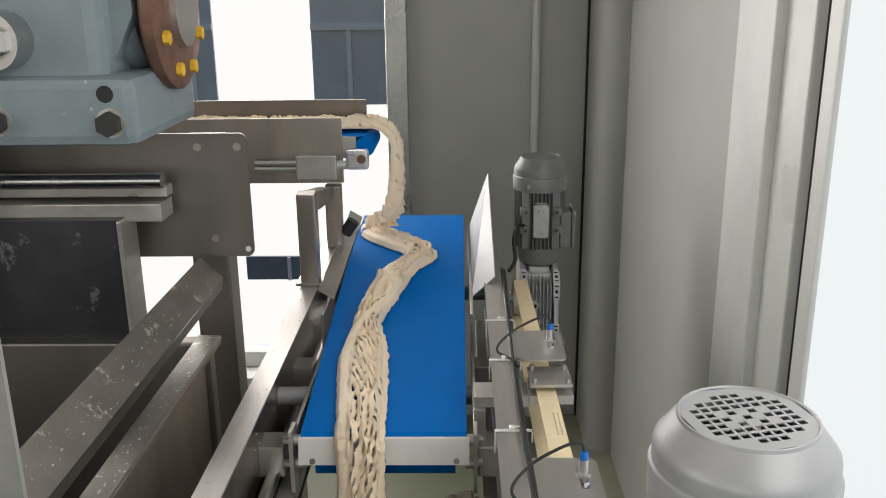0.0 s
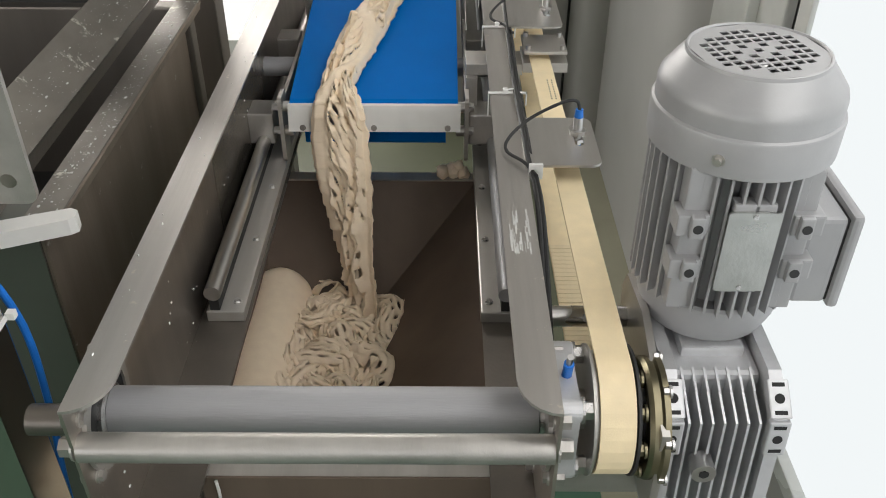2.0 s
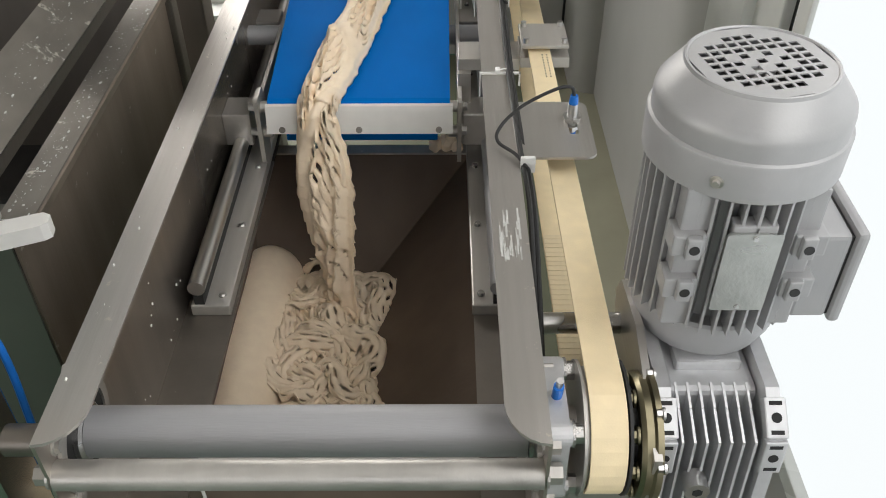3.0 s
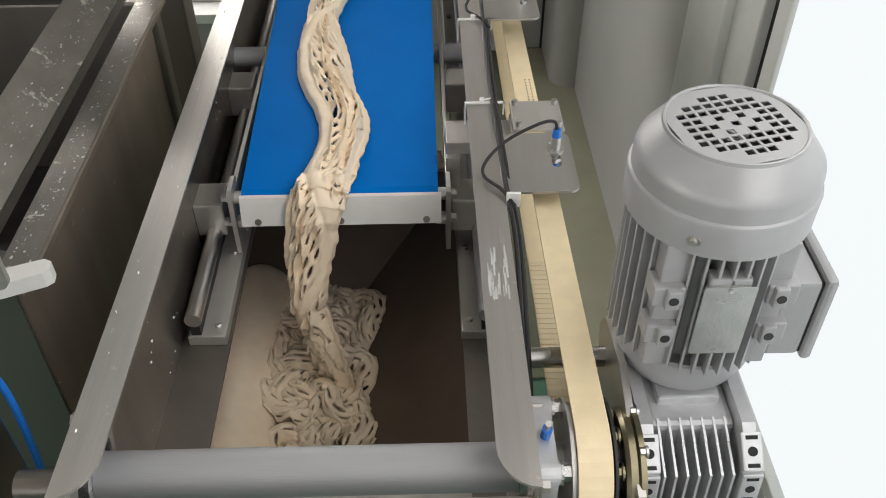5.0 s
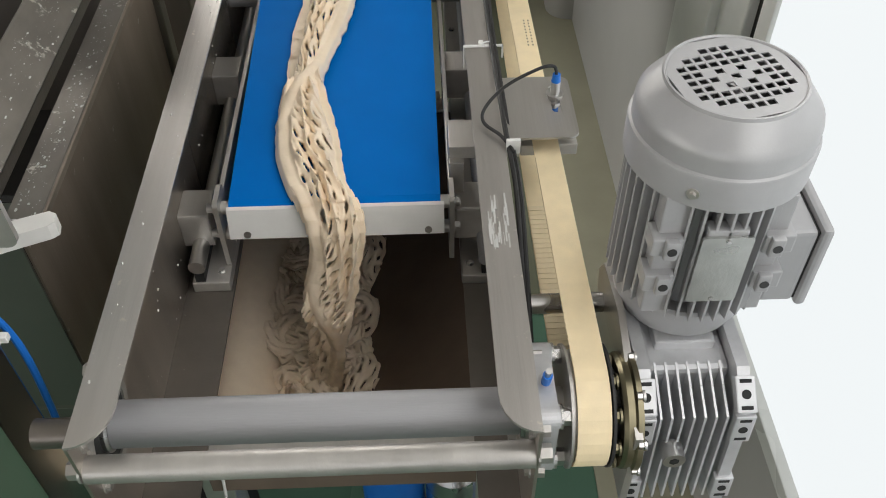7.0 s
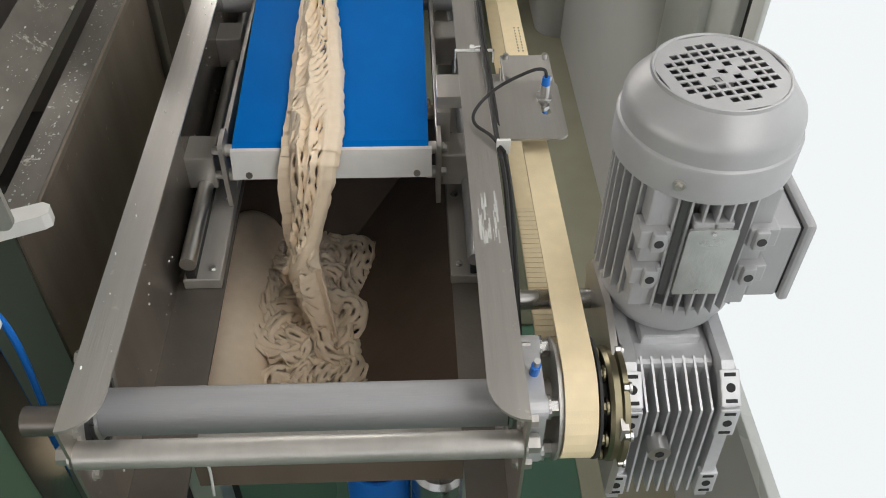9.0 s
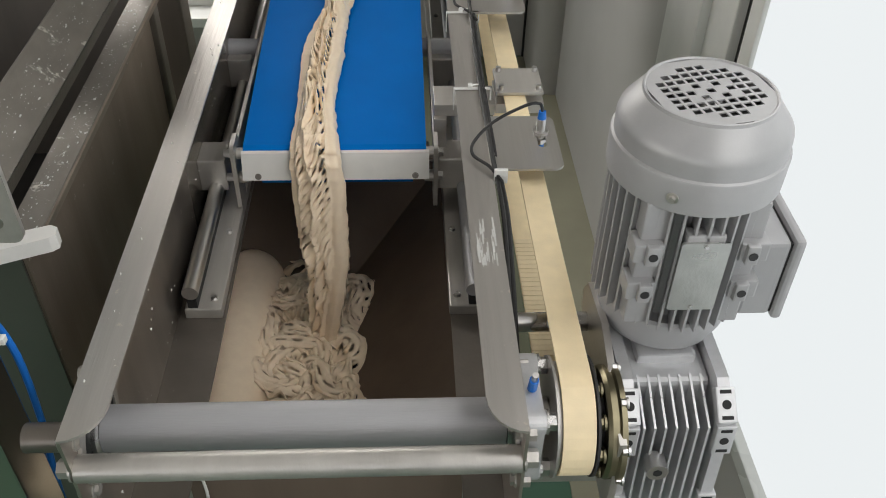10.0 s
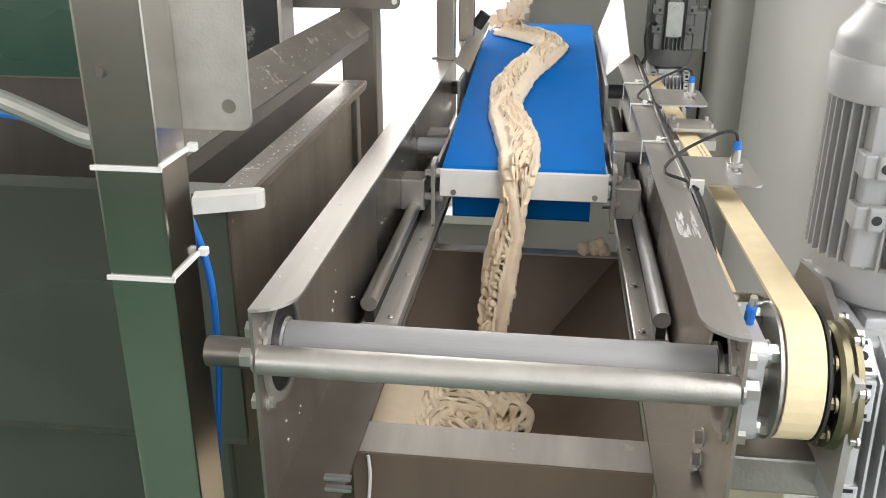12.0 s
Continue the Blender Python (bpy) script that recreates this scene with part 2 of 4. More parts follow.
# openings in the left and rear walls are added, unseen, for the fill lamps
wall("wall_left", [(-3.2, -3.05, -3.0, 3.0, 0, 1.0), (-3.2, -3.05, -3.0, 3.0, 2.7, 3.0), (-3.2, -3.05, -3.0, -1.8, 1.0, 2.7), (-3.2, -3.05, 0.6, 3.0, 1.0, 2.7)], "grey left wall with an unseen opening for fill light")
wall("wall_rear", [(-3.05, RX, -3.1, -2.95, 0, 1.0), (-3.05, RX, -3.1, -2.95, 2.7, 3.0), (-3.05, -2.6, -3.1, -2.95, 1.0, 2.7), (0.2, RX, -3.1, -2.95, 1.0, 2.7)], "grey rear wall with an unseen opening for fill light")
# soft-edged column in the corner of the back and side walls
tagged(part("column", prism(rounded(0.448, RX + 0.08, 2.70, 3.0, 0.075, (1, 1, 0, 0), 10), 0, 3.0, "Z"), WALL, None, "", True), "grey rounded corner column of the wall", "column", kind="structure")
tagged(part("corner_trim", box(0.441, 0.448, 2.985, 2.998, 0, 3.0), DARK), "dark brown seam in the wall corner", "trim", kind="structure")
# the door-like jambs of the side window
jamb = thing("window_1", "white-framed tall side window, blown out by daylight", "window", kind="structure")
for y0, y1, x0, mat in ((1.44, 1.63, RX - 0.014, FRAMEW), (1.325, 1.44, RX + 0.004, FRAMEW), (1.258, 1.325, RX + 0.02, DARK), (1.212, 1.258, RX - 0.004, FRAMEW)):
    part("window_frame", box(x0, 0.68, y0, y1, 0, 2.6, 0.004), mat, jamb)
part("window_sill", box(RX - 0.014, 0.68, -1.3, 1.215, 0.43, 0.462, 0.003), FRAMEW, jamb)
# the pane itself is made to glow for the daylight behind it
part("pane", box(RX + 0.004, RX + 0.012, -1.3, 1.215, 0.462, 2.6), OUT_W, jamb, "frosted pane that glows in place of daylight")
# the back window and the pale building outside
win = thing("window_2", "large aluminium-framed back window", "window", kind="structure")
part("window_frame", box(-0.225, -0.155, 2.94, 3.05, 0.2, 2.6, 0.004), PLATE, win)
part("window_frame", box(-2.4, -0.225, 3.0, 3.06, 0.2, 0.26, 0.003), FRAMEW, win)
part("window_sill", box(-2.4, -0.155, 2.9, 3.1, 0.165, 0.2, 0.003), FRAMEW, win)
pipe = tagged(part("conduit", cyl((0.272, 2.985, 0), (0.272, 2.985, 3.0), 0.014, 14), CONDUIT, None, "", True), "thin pale plastic conduit on the back wall", "conduit")
house = thing("building", "pale building with dark glazed windows across the yard", "building")
# the facade glows by itself in place of daylight falling on it
part("wall", box(-7.0, 3.0, 8.0, 8.4, -4.0, 7.0), glowing("facade_daylight_glow", (1.0, 0.99, 0.97), 1.0), house)
for x0, x1, z0, z1, bars in ((-1.30, -0.642, 0.52, 2.6, ((-1.30, -0.642, 1.18, 1.24), (-0.985, -0.945, 0.52, 1.18))), (-2.55, -2.18, 0.57, 2.6, ((-2.55, -2.18, 1.19, 1.24), (-2.40, -2.36, 0.57, 1.19))), (-2.04, -1.36, -1.15, -0.92, ((-1.64, -1.61, -1.15, -0.92),))):
    w = part("window", box(x0, x1, 7.97, 8.0, z0, z1), OUT_L if z1 > 0 else OUT_D, house)
    for b in bars:
        part("window_bar", box(b[0], b[1], 7.94, 7.968, b[2], b[3]), FRAMEW, w)

# ---- the conveyor's frame ----
XL, XR, ZT, YF = -0.30, 0.10, 0.99, 0.487
frame_thing = thing("machine_frame", "stainless steel sheet frame with folded top flanges and flour dust", "machine frame")


def side_panel(x_out, sgn, slots, back):
    """A folded side sheet: web with slots, inward flange with a rounded front corner."""
    t = 0.003
    xa, xb = (x_out, x_out + t) if sgn > 0 else (x_out - t, x_out)
    bm = bmesh.new()
    y0, z0, z1 = YF, 0.66, ZT - t
    ys = sorted({y0, back, *[v for s in slots for v in s[:2]]})
    zs = sorted({z0, z1, *[v for s in slots for v in s[2:]]})
    for a, b in zip(ys, ys[1:]):
        for c, d in zip(zs, zs[1:]):
            if not any(s[0] <= a and b <= s[1] and s[2] <= c and d <= s[3] for s in slots):
                box(xa, xb, a, b, c, d, bm=bm)
    bmesh.ops.remove_doubles(bm, verts=bm.verts, dist=1e-5)
    web = part("web", bm, STEEL_W, frame_thing)
    w = 0.035
    out, inn = x_out, x_out + sgn * w
    poly = [(out, back), (out, YF)] + [(out + sgn * w * math.sin(radians(a)), YF + 0.040 * (1 - math.cos(radians(a)))) for a in range(15, 91, 15)] + [(inn, back)]
    part("flange", prism(poly, ZT - t, ZT, "Z"), STEEL_D, frame_thing, "flour-dusted folded top flange")
    return web


side_panel(XL, 1, [(0.60, 0.74, 0.952, 0.966)], 1.98)
side_panel(XR, -1, [(0.86, 1.75, 0.925, 0.975)], 1.98)
# shelves, linear guides and their screws
for sgn, xa, xb, xg, xs in ((-1, -0.297, -0.237, -0.276, -0.252), (1, 0.053, 0.097, 0.082, 0.062)):
    part("shelf", box(xa, xb, 0.50, 1.95, 0.786, 0.790), STEEL_B, frame_thing)
    part("guide_base", box(min(xs, xg) - 0.011, max(xs, xg) + 0.012, 0.83, 1.93, 0.790, 0.806, 0.002), STEEL, frame_thing, "aluminium guide rail base")
    # near-black web, to set the shaft apart from its base
    part("guide_web", box(xg - 0.006, xg + 0.006, 0.833, 1.93, 0.806, 0.822), DARK, frame_thing)
    part("guide_shaft", cyl((xg, 0.832, 0.832), (xg, 1.93, 0.832), 0.0105, 20), CHROME if sgn < 0 else ROLLER, frame_thing, "polished round guide shaft", True)
    for k in range(7):
        bolt(frame_thing, (xs, 0.85 + 0.135 * k, 0.806), (0, 0, 1), 0.0038, 0.004, CHROME, "screw")
# roller and tie bar at the front
RY, RZ = 0.552, 0.924
part("front_roller", cyl((XL + 0.012, RY, RZ), (XR - 0.012, RY, RZ), 0.0225, 32), ROLLER, frame_thing, "matt grey turned roller", True)
for x, d in ((XL + 0.0035, 1), (XR - 0.0035, -1)):
    part("bearing_ring", revolve([(0.052, 0), (0.052, 0.004), (0.043, 0.004), (0.043, 0.0)], (x if d > 0 else x - 0.004, RY, RZ), "X", 40), STEEL, frame_thing, "", True)
    # near-black disc drawn for the dark of the web's hole
    part("bearing_cup", cyl((x, RY, RZ), (x + d * 0.002, RY, RZ), 0.0425, 32), DARK, frame_thing)
    part("roller_collar", revolve([(0.026, 0), (0.026, 0.004), (0.0225, 0.006)], (x + (0.002 if d > 0 else -0.008), RY, RZ), "X", 32), CHROME, frame_thing, "", True)
    for a in (60, 135, 225, 315):
        bolt(frame_thing, (x, RY + 0.060 * math.cos(radians(a)), RZ + 0.050 * math.sin(radians(a))), (d, 0, 0), 0.006, 0.005, STEEL, "bolt")
        bolt(frame_thing, (x - d * 0.004, RY + 0.060 * math.cos(radians(a)), RZ + 0.050 * math.sin(radians(a))), (-d, 0, 0), 0.008, 0.010, STEEL, "bolt")
part("tie_bar", cyl((XL + 0.003, 0.497, 0.938), (XR - 0.003, 0.497, 0.938), 0.0128, 28), STEEL, frame_thing, "smooth steel tie bar", True)
bolt(frame_thing, (XR, 0.496, 0.940), (1, 0, 0), 0.009, 0.012, STEEL)
bolt(frame_thing, (XL, 0.496, 0.940), (-1, 0, 0), 0.009, 0.012, STEEL)
part("bearing_hub", cyl((XL - 0.066, RY, RZ - 0.012), (XL, RY, RZ - 0.012), 0.0145, 24), STEEL_B, frame_thing, "", True)
for y in (1.38, 1.90):
    part("cross_tube", cyl((XL + 0.003, y, 0.884), (XR - 0.003, y, 0.884), 0.016, 20), ROLLER, frame_thing, "", True)
# wing nut and butterfly screw on the left web, clips on the right
for z in (0.80, 0.812):
    part("wing_nut", box(XL + 0.05, XL + 0.075, 0.505, 0.512, z, z + 0.004, 0.001), CHROME, frame_thing)
for z in (0.80, 0.825):
    bolt(frame_thing, (XR - 0.003, 0.60, z), (-1, 0, 0), 0.007, 0.008)
# scratch marks on the right flange
bm = bmesh.new()
rng = random.Random(4)
for k in range(34):
    x, y = XR - 0.029 + rng.uniform(0, 0.022), 0.73 + rng.uniform(-0.035, 0.03)
    box(x, x + rng.uniform(0.0006, 0.0022), y, y + rng.uniform(0.01, 0.025), ZT - 0.001, ZT + 0.0002 + k * 0.00001, bm=bm)
tagged(part("scuff", bm, CONDUIT, frame_thing, "pale scuff marks"), kind="stuff")
# flour crumbs along the left web and flange
bm = bmesh.new()
for k in range(95):
    y = 0.55 + 1.2 * rng.random() ** 1.5
    s = 0.0005 + 0.0014 * rng.random() ** 2
    if k % 3:
        p = (XL + 0.0036, y, 0.975 - 0.17 * rng.random() ** 1.3)
    else:
        p = (XL + 0.002 + 0.031 * rng.random(), y, ZT + s * 0.3)
    bmesh.ops.create_icosphere(bm, subdivisions=1, radius=s, matrix=Matrix.LocRotScale(p, None, (0.6, 1.2, rng.uniform(0.8, 1.6))))
tagged(part("flour_crumbs", bm, WHITE), "dried dough crumbs stuck to the steel", "crumbs", kind="stuff")
bm = bmesh.new()
for k in range(700):
    y = rng.uniform(0.66, 1.42)
    a = noise.noise((y * 9, 0, 3))
    s = 0.0003 + 0.0011 * rng.random() ** 4
    if k % 2:
        f = min(1, max(0, 0.5 + 0.8 * a + rng.uniform(-0.3, 0.3)))
        p = Vector((-0.430 + 0.037 * f, y, 1.118 - 0.038 * f))
    else:
        f = min(1, max(0, 0.45 + 0.7 * a + rng.uniform(-0.4, 0.4)))
        p = Vector((-0.421 + 0.034 * f, max(0.75, min(1.36, y)), 1.0021))
    bmesh.ops.create_icosphere(bm, subdivisions=1, radius=s, matrix=Matrix.LocRotScale(p, None, (rng.uniform(0.8, 1.8), rng.uniform(0.8, 2.4), 0.5)))
tagged(part("flour_dust", bm, CONDUIT), "flour crumbs on the bin's rim and edge bar", "crumbs", kind="stuff")

# ---- the hopper below ----
hopper = thing("hopper", "stainless steel funnel hopper for the dough", "hopper")
hx0, hx1, hy0, hy1, hz = -0.285, 0.060, 0.64, 1.262, 0.732
bx0, bx1, by0, by1, bz = -0.285, -0.215, 0.800, 1.010, 0.480


def quad_sheet(name, pts, mat, thick, parent):
    bm = bmesh.new()
    v = [bm.verts.new(p) for p in pts]
    f = bm.faces.new(v)
    n = (Vector(pts[1]) - Vector(pts[0])).cross(Vector(pts[2]) - Vector(pts[0])).normalized() * thick
    r = bmesh.ops.extrude_face_region(bm, geom=[f])
    for g in r["geom"]:
        if isinstance(g, bmesh.types.BMVert):
            g.co += n
    return part(name, bm, mat, parent)


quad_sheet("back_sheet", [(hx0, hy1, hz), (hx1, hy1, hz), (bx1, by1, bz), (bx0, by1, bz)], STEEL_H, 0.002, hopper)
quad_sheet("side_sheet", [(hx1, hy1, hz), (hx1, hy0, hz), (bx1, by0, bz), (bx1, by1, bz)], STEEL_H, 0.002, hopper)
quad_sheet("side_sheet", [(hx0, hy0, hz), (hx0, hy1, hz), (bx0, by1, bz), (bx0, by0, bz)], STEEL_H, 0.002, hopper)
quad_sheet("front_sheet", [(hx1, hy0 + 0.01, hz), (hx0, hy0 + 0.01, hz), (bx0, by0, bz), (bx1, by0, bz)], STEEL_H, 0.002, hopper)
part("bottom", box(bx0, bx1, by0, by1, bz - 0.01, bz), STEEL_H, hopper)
part("rim", box(hx0, hx1, hy1 - 0.002, hy1 + 0.022, hz, hz + 0.003), STEEL_D, hopper)
part("front_upstand", box(-0.245, 0.056, 0.640, 0.6425, 0.70, 0.782), STEEL_D, hopper)
part("rim", prism([(0.598, 0.778), (0.6425, 0.784), (0.6425, 0.787), (0.598, 0.781)], -0.245, 0.056, "X"), STEEL_D, hopper)
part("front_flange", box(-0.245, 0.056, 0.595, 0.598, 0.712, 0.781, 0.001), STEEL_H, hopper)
for x in (XL + 0.01, 0.062):
    part("leg", box(x, x + 0.04, 1.30, 1.34, 0.0, 0.786, 0.003), STEEL, frame_thing)
    part("leg", box(x, x + 0.04, 0.66, 0.70, 0.0, 0.66, 0.003), STEEL, frame_thing)
# flaps of dried dough hanging at the front
for x, y in ((-0.228, 0.592),):
    part("dough_drip", tube([(x, y, 0.780), (x + 0.002, y - 0.003, 0.755), (x - 0.003, y - 0.002, 0.700)], 0.0018, 8, 4), WHITE, hopper, "dried drip of dough", True)
# what stands under the machine's front
cylinder = tagged(part("steel_canister", revolve([(0.045, 0), (0.045, 0.20), (0.038, 0.21)], (0.040, 0.80, 0.20), "Z", 32), CHROME, None, "", True), "polished steel cylinder under the hopper", "cylinder")
stand = tagged(part("cylinder_stand", box(-0.02, 0.10, 0.74, 0.86, 0.0, 0.20, 0.005), DARK), "dark stand under a steel cylinder", "stand")
drum = tagged(part("blue_tub", revolve([(0.050, 0), (0.052, 0.40), (0.047, 0.40), (0.046, 0.35)], (-0.058, 0.82, 0.0), "Z", 32), BLUE_H, None, "", True), "blue plastic tub on the floor under the hopper", "tub")

# ---- gear motors ----
def gear_motor(name, m, label, s=1.0, PAINT=PAINT):
    """A vertical electric motor on a finned worm gearbox. Origin: the motor's axis at the gearbox's top."""
    g = thing(name, label, "gear motor", m)
    # motor body: finned barrel on a bell
    part("bell", revolve([(0.030, 0.0), (0.044, 0.004), (0.058, 0.014), (0.064, 0.030), (0.066, 0.052), (0.064, 0.055)], (0, 0, -0.005), "Z", 48), PAINT, g, "", True)
    part("barrel", revolve([(0.052, 0.045), (0.052, 0.205)], (0, 0, 0), "Z", 48), PAINT, g, "", True)
    n = 40
    me = bpy.data.meshes.new("cooling_fin")
    bm = box(0.050, 0.0735, -0.0011, 0.0011, 0.048, 0.196)
    bm.to_mesh(me)
    bm.free()
    me.materials.append(PAINT)
    for k in range(n):
        fin = new("cooling_fin", me)
        fin.parent, fin.rotation_euler = g, (0, 0, 2 * math.pi * k / n)
    # fan cover with a pierced top
    part("fan_cover", revolve([(0.0765, 0.188), (0.0775, 0.189), (0.0780, 0.219), (0.0772, 0.221), (0.0752, 0.2225), (0.0750, 0.236), (0.0738, 0.241), (0.0705, 0.2455), (0.0590, 0.2605), (0.0572, 0.2625), (0.0565, 0.2655), (0.0550, 0.2658), (0.0540, 0.2645), (0.0540, 0.2560), (0.0750, 0.190)], (0, 0, 0), "Z", 64), PAINT, g, "smooth silver-grey fan cover", True)
    # pierced top: a disc of cells, closed but for square holes in blocks
    bm = bmesh.new()
    cells, pitch, hole = 11, 0.0094, 0.0071
    half = cells * pitch / 2
    xs = sorted({v for i in range(cells) for v in (-half + (i + 0.5) * pitch - hole / 2, -half + (i + 0.5) * pitch + hole / 2)} | {-half, half})
    ys = sorted({v for i in range(cells) for v in (-half + (i + 0.5) * pitch - hole * 0.45, -half + (i + 0.5) * pitch + hole * 0.45)} | {-half, half})
    seen = {}

    def corner(i, j, z):
        if (i, j, z) not in seen:
            x, y = xs[i], ys[j]
            r = math.hypot(x, y)
            k = min(1.0, 0.0538 / r) if r > 0 else 1.0
            seen[(i, j, z)] = bm.verts.new((x * k, y * k, z))
        return seen[(i, j, z)]

    for i in range(len(xs) - 1):
        for j in range(len(ys) - 1):
            near = min(math.hypot(xs[a], ys[b]) for a in (i, i + 1) for b in (j, j + 1))
            if near >= 0.0538:
                continue
            ci, cj = (i - 1) // 2, (j - 1) // 2
            far = max(math.hypot(xs[a], ys[b]) for a in (i, i + 1) for b in (j, j + 1))
            opening = i % 2 == 1 and j % 2 == 1 and far < 0.049 and not (ci in (3, 7) and cj in (1, 4, 6, 9)) and not (cj == 5 and ci in (4, 6)) and not (cj in (4, 6) and ci == 5)
            if not opening:
                quad = [corner(i, j, 0.2632), corner(i + 1, j, 0.2632), corner(i + 1, j + 1, 0.2632), corner(i, j + 1, 0.2632)]
                if len({tuple(round(c, 6) for c in v.co) for v in quad}) > 3:
                    bm.faces.new(quad)
    sheet = bmesh.ops.extrude_face_region(bm, geom=bm.faces[:])
    for e in sheet["geom"]:
        if isinstance(e, bmesh.types.BMVert):
            e.co.z += 0.0012
    bmesh.ops.rotate(bm, verts=bm.verts, cent=(0, 0, 0), matrix=Matrix.Rotation(radians(14), 3, "Z"))
    part("fan_grille", bm, PAINT, g, "pierced grille of square holes")
    # black disc stands in for the shade inside the fan cover
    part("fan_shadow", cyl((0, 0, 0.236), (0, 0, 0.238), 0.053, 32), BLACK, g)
    part("fan_hub", revolve([(0.012, 0.238), (0.012, 0.255), (0.006, 0.259)], (0, 0, 0), "Z", 20), CHROME, g, "", True)
    for a in (-119, 1, 121):
        v = Vector((math.cos(radians(a)), math.sin(radians(a)), 0))
        bm = cyl(v * 0.0765 + Vector((0, 0, 0.203)), v * 0.0820 + Vector((0, 0, 0.203)), 0.0030, 6)
        cyl(v * 0.0762 + Vector((0, 0, 0.203)), v * 0.0785 + Vector((0, 0, 0.203)), 0.0052, 18, bm)
        part("screw", bm, STEEL, g, "", True)
    # name plate and pad, lugs with holes
    part("plate_pad", box(-0.018, 0.016, -0.0735, -0.060, 0.078, 0.166, 0.002), PAINT, g)
    part("name_plate", prism(rounded(-0.0225, 0.0205, 0.082, 0.160, 0.003), -0.0765, -0.0738, "Y"), PLATE, g, "blank worn metal name plate")
    for z in (0.086, 0.1565):
        bolt(g, (-0.001, -0.0765, z), (0, -1, 0), 0.0017, 0.0015, CHROME, "rivet", 10)
    for sx in (-1, 1):
        part("lug_pad", box(sx * 0.030, sx * 0.054, -0.0600, -0.030, 0.050, 0.190, 0.002), PAINT, g)
        for z in (0.098, 0.142):
            lug = box(sx * 0.034, sx * 0.060, -0.0685, -0.045, z - 0.010, z + 0.010, 0.002)
            box(sx * 0.038, sx * 0.050, -0.0735, -0.066, z - 0.0105, z + 0.0105, 0.002, lug)
            part("lug", lug, PAINT, g)
            # the hole's shade is a black disc on the lug
            part("lug_hole", cyl((sx * 0.044, -0.0742, z), (sx * 0.044, -0.0732, z), 0.0042, 14), BLACK, g)
    # terminal box
    tb = part("terminal_box", box(0.056, 0.088, -0.052, 0.034, 0.050, 0.138, 0.004), PAINT, g, "square terminal box")
    part("gasket", box(0.088, 0.090, -0.050, 0.032, 0.052, 0.136), BLACK, tb)
    part("lid", box(0.090, 0.100, -0.055, 0.037, 0.046, 0.142, 0.004), PAINT, tb)
    bolt(tb, (0.100, -0.046, 0.132), (1, 0, 0), 0.003, 0.002, CHROME, "screw")
    # worm gearbox
    body = part("gearbox", box(-0.044, 0.036, -0.086, 0.055, -0.150, -0.006, 0.006), CAST, g, "cast aluminium worm gearbox")
    me = bpy.data.meshes.new("gearbox_fin")
    bm = prism([(-0.078, -0.004), (-0.128, -0.024), (-0.138, -0.152), (-0.10, -0.152), (-0.10, -0.012)], -0.0011, 0.0011, "X")
    bm.to_mesh(me)
    bm.free()
    me.materials.append(CAST)
    for k in range(7):
        fin = new("gearbox_fin", me)
        fin.parent, fin.location = body, (-0.035 + 0.0103 * k, 0, 0)
    part("neck", box(-0.032, 0.026, -0.062, 0.050, -0.010, 0.004, 0.003), CAST, body)
    for x0, x1 in ((-0.059, -0.041), (0.033, 0.051)):
        xm = (x0 + x1) / 2
        part("side_frame", prism([(-0.060, 0.008), (-0.094, 0.008), (-0.1285, -0.018), (-0.139, -0.160), (0.060, -0.160), (0.060, 0.008)], x0 + 0.003, x1 - 0.003, "X"), CAST, body)
        for (ya, za), (yb, zb) in (((-0.102, 0.004), (-0.1295, -0.016)), ((-0.1305, -0.019), (-0.1335, -0.056)), ((-0.1375, -0.118), (-0.140, -0.150))):
            d = Vector((0, yb - ya, zb - za))
            mid = Vector((xm, (ya + yb) / 2, (za + zb) / 2))
            out = Vector((0, d.z, -d.y)).normalized()
            if out.y > 0:
                out = -out
            turn = Matrix((Vector((1, 0, 0)), d.normalized(), out)).transposed().to_4x4()
            at = Matrix.Translation(mid) @ turn
            h = d.length / 2
            bm = box(-0.0095, 0.0095, -h, h, -0.008, 0.002, 0.0015)
            bm.transform(at)
            part("lug", bm, CAST, body)
            bm = cyl((0, 0, 0.0015), (0, 0, 0.0026), 0.0044, 16)
            bm.transform(at)
            part("lug_hole", bm, DARK, body)
            for sd in (-1, 1):
                bm = box(-0.0055, 0.0055, sd * h * 0.72 - 0.0018, sd * h * 0.72 + 0.0018, 0.0015, 0.0024)
                bm.transform(at)
                part("recess", bm, DARK, body)
    bm = cyl((-0.019, -0.128, -0.069), (-0.019, -0.146, -0.069), 0.0108, 24)
    part("drain_plug", bm, CHROME, body, "round drain plug with a hex socket", True)
    part("plug_socket", cyl((-0.019, -0.1467, -0.069), (-0.019, -0.1455, -0.069), 0.0048, 6), DARK, body)
    g.scale = (s, s, s)
    return g


motor = gear_motor("gear_motor", pose(0.253, 0.658, 0.958), "silver-grey vertical motor on a finned aluminium worm gearbox")

# output flange, timing pulley and its bearing
drive = thing("drive_pulley", "toothed timing belt pulley with a bolted yellow-zinc hub", "pulley")
PY, PZ, PR = 0.553, 0.928, 0.052
part("pulley_drum", cyl((0.133, PY, PZ), (0.166, PY, PZ), PR, 48), STEEL, drive, "", True)
for x in (0.1295, 0.1665):
    part("pulley_rim", revolve([(PR + 0.006, 0), (PR + 0.006, 0.0025), (PR - 0.004, 0.0025)], (x, PY, PZ), "X", 48), BLACK if x > 0.15 else STEEL, drive, "", True)
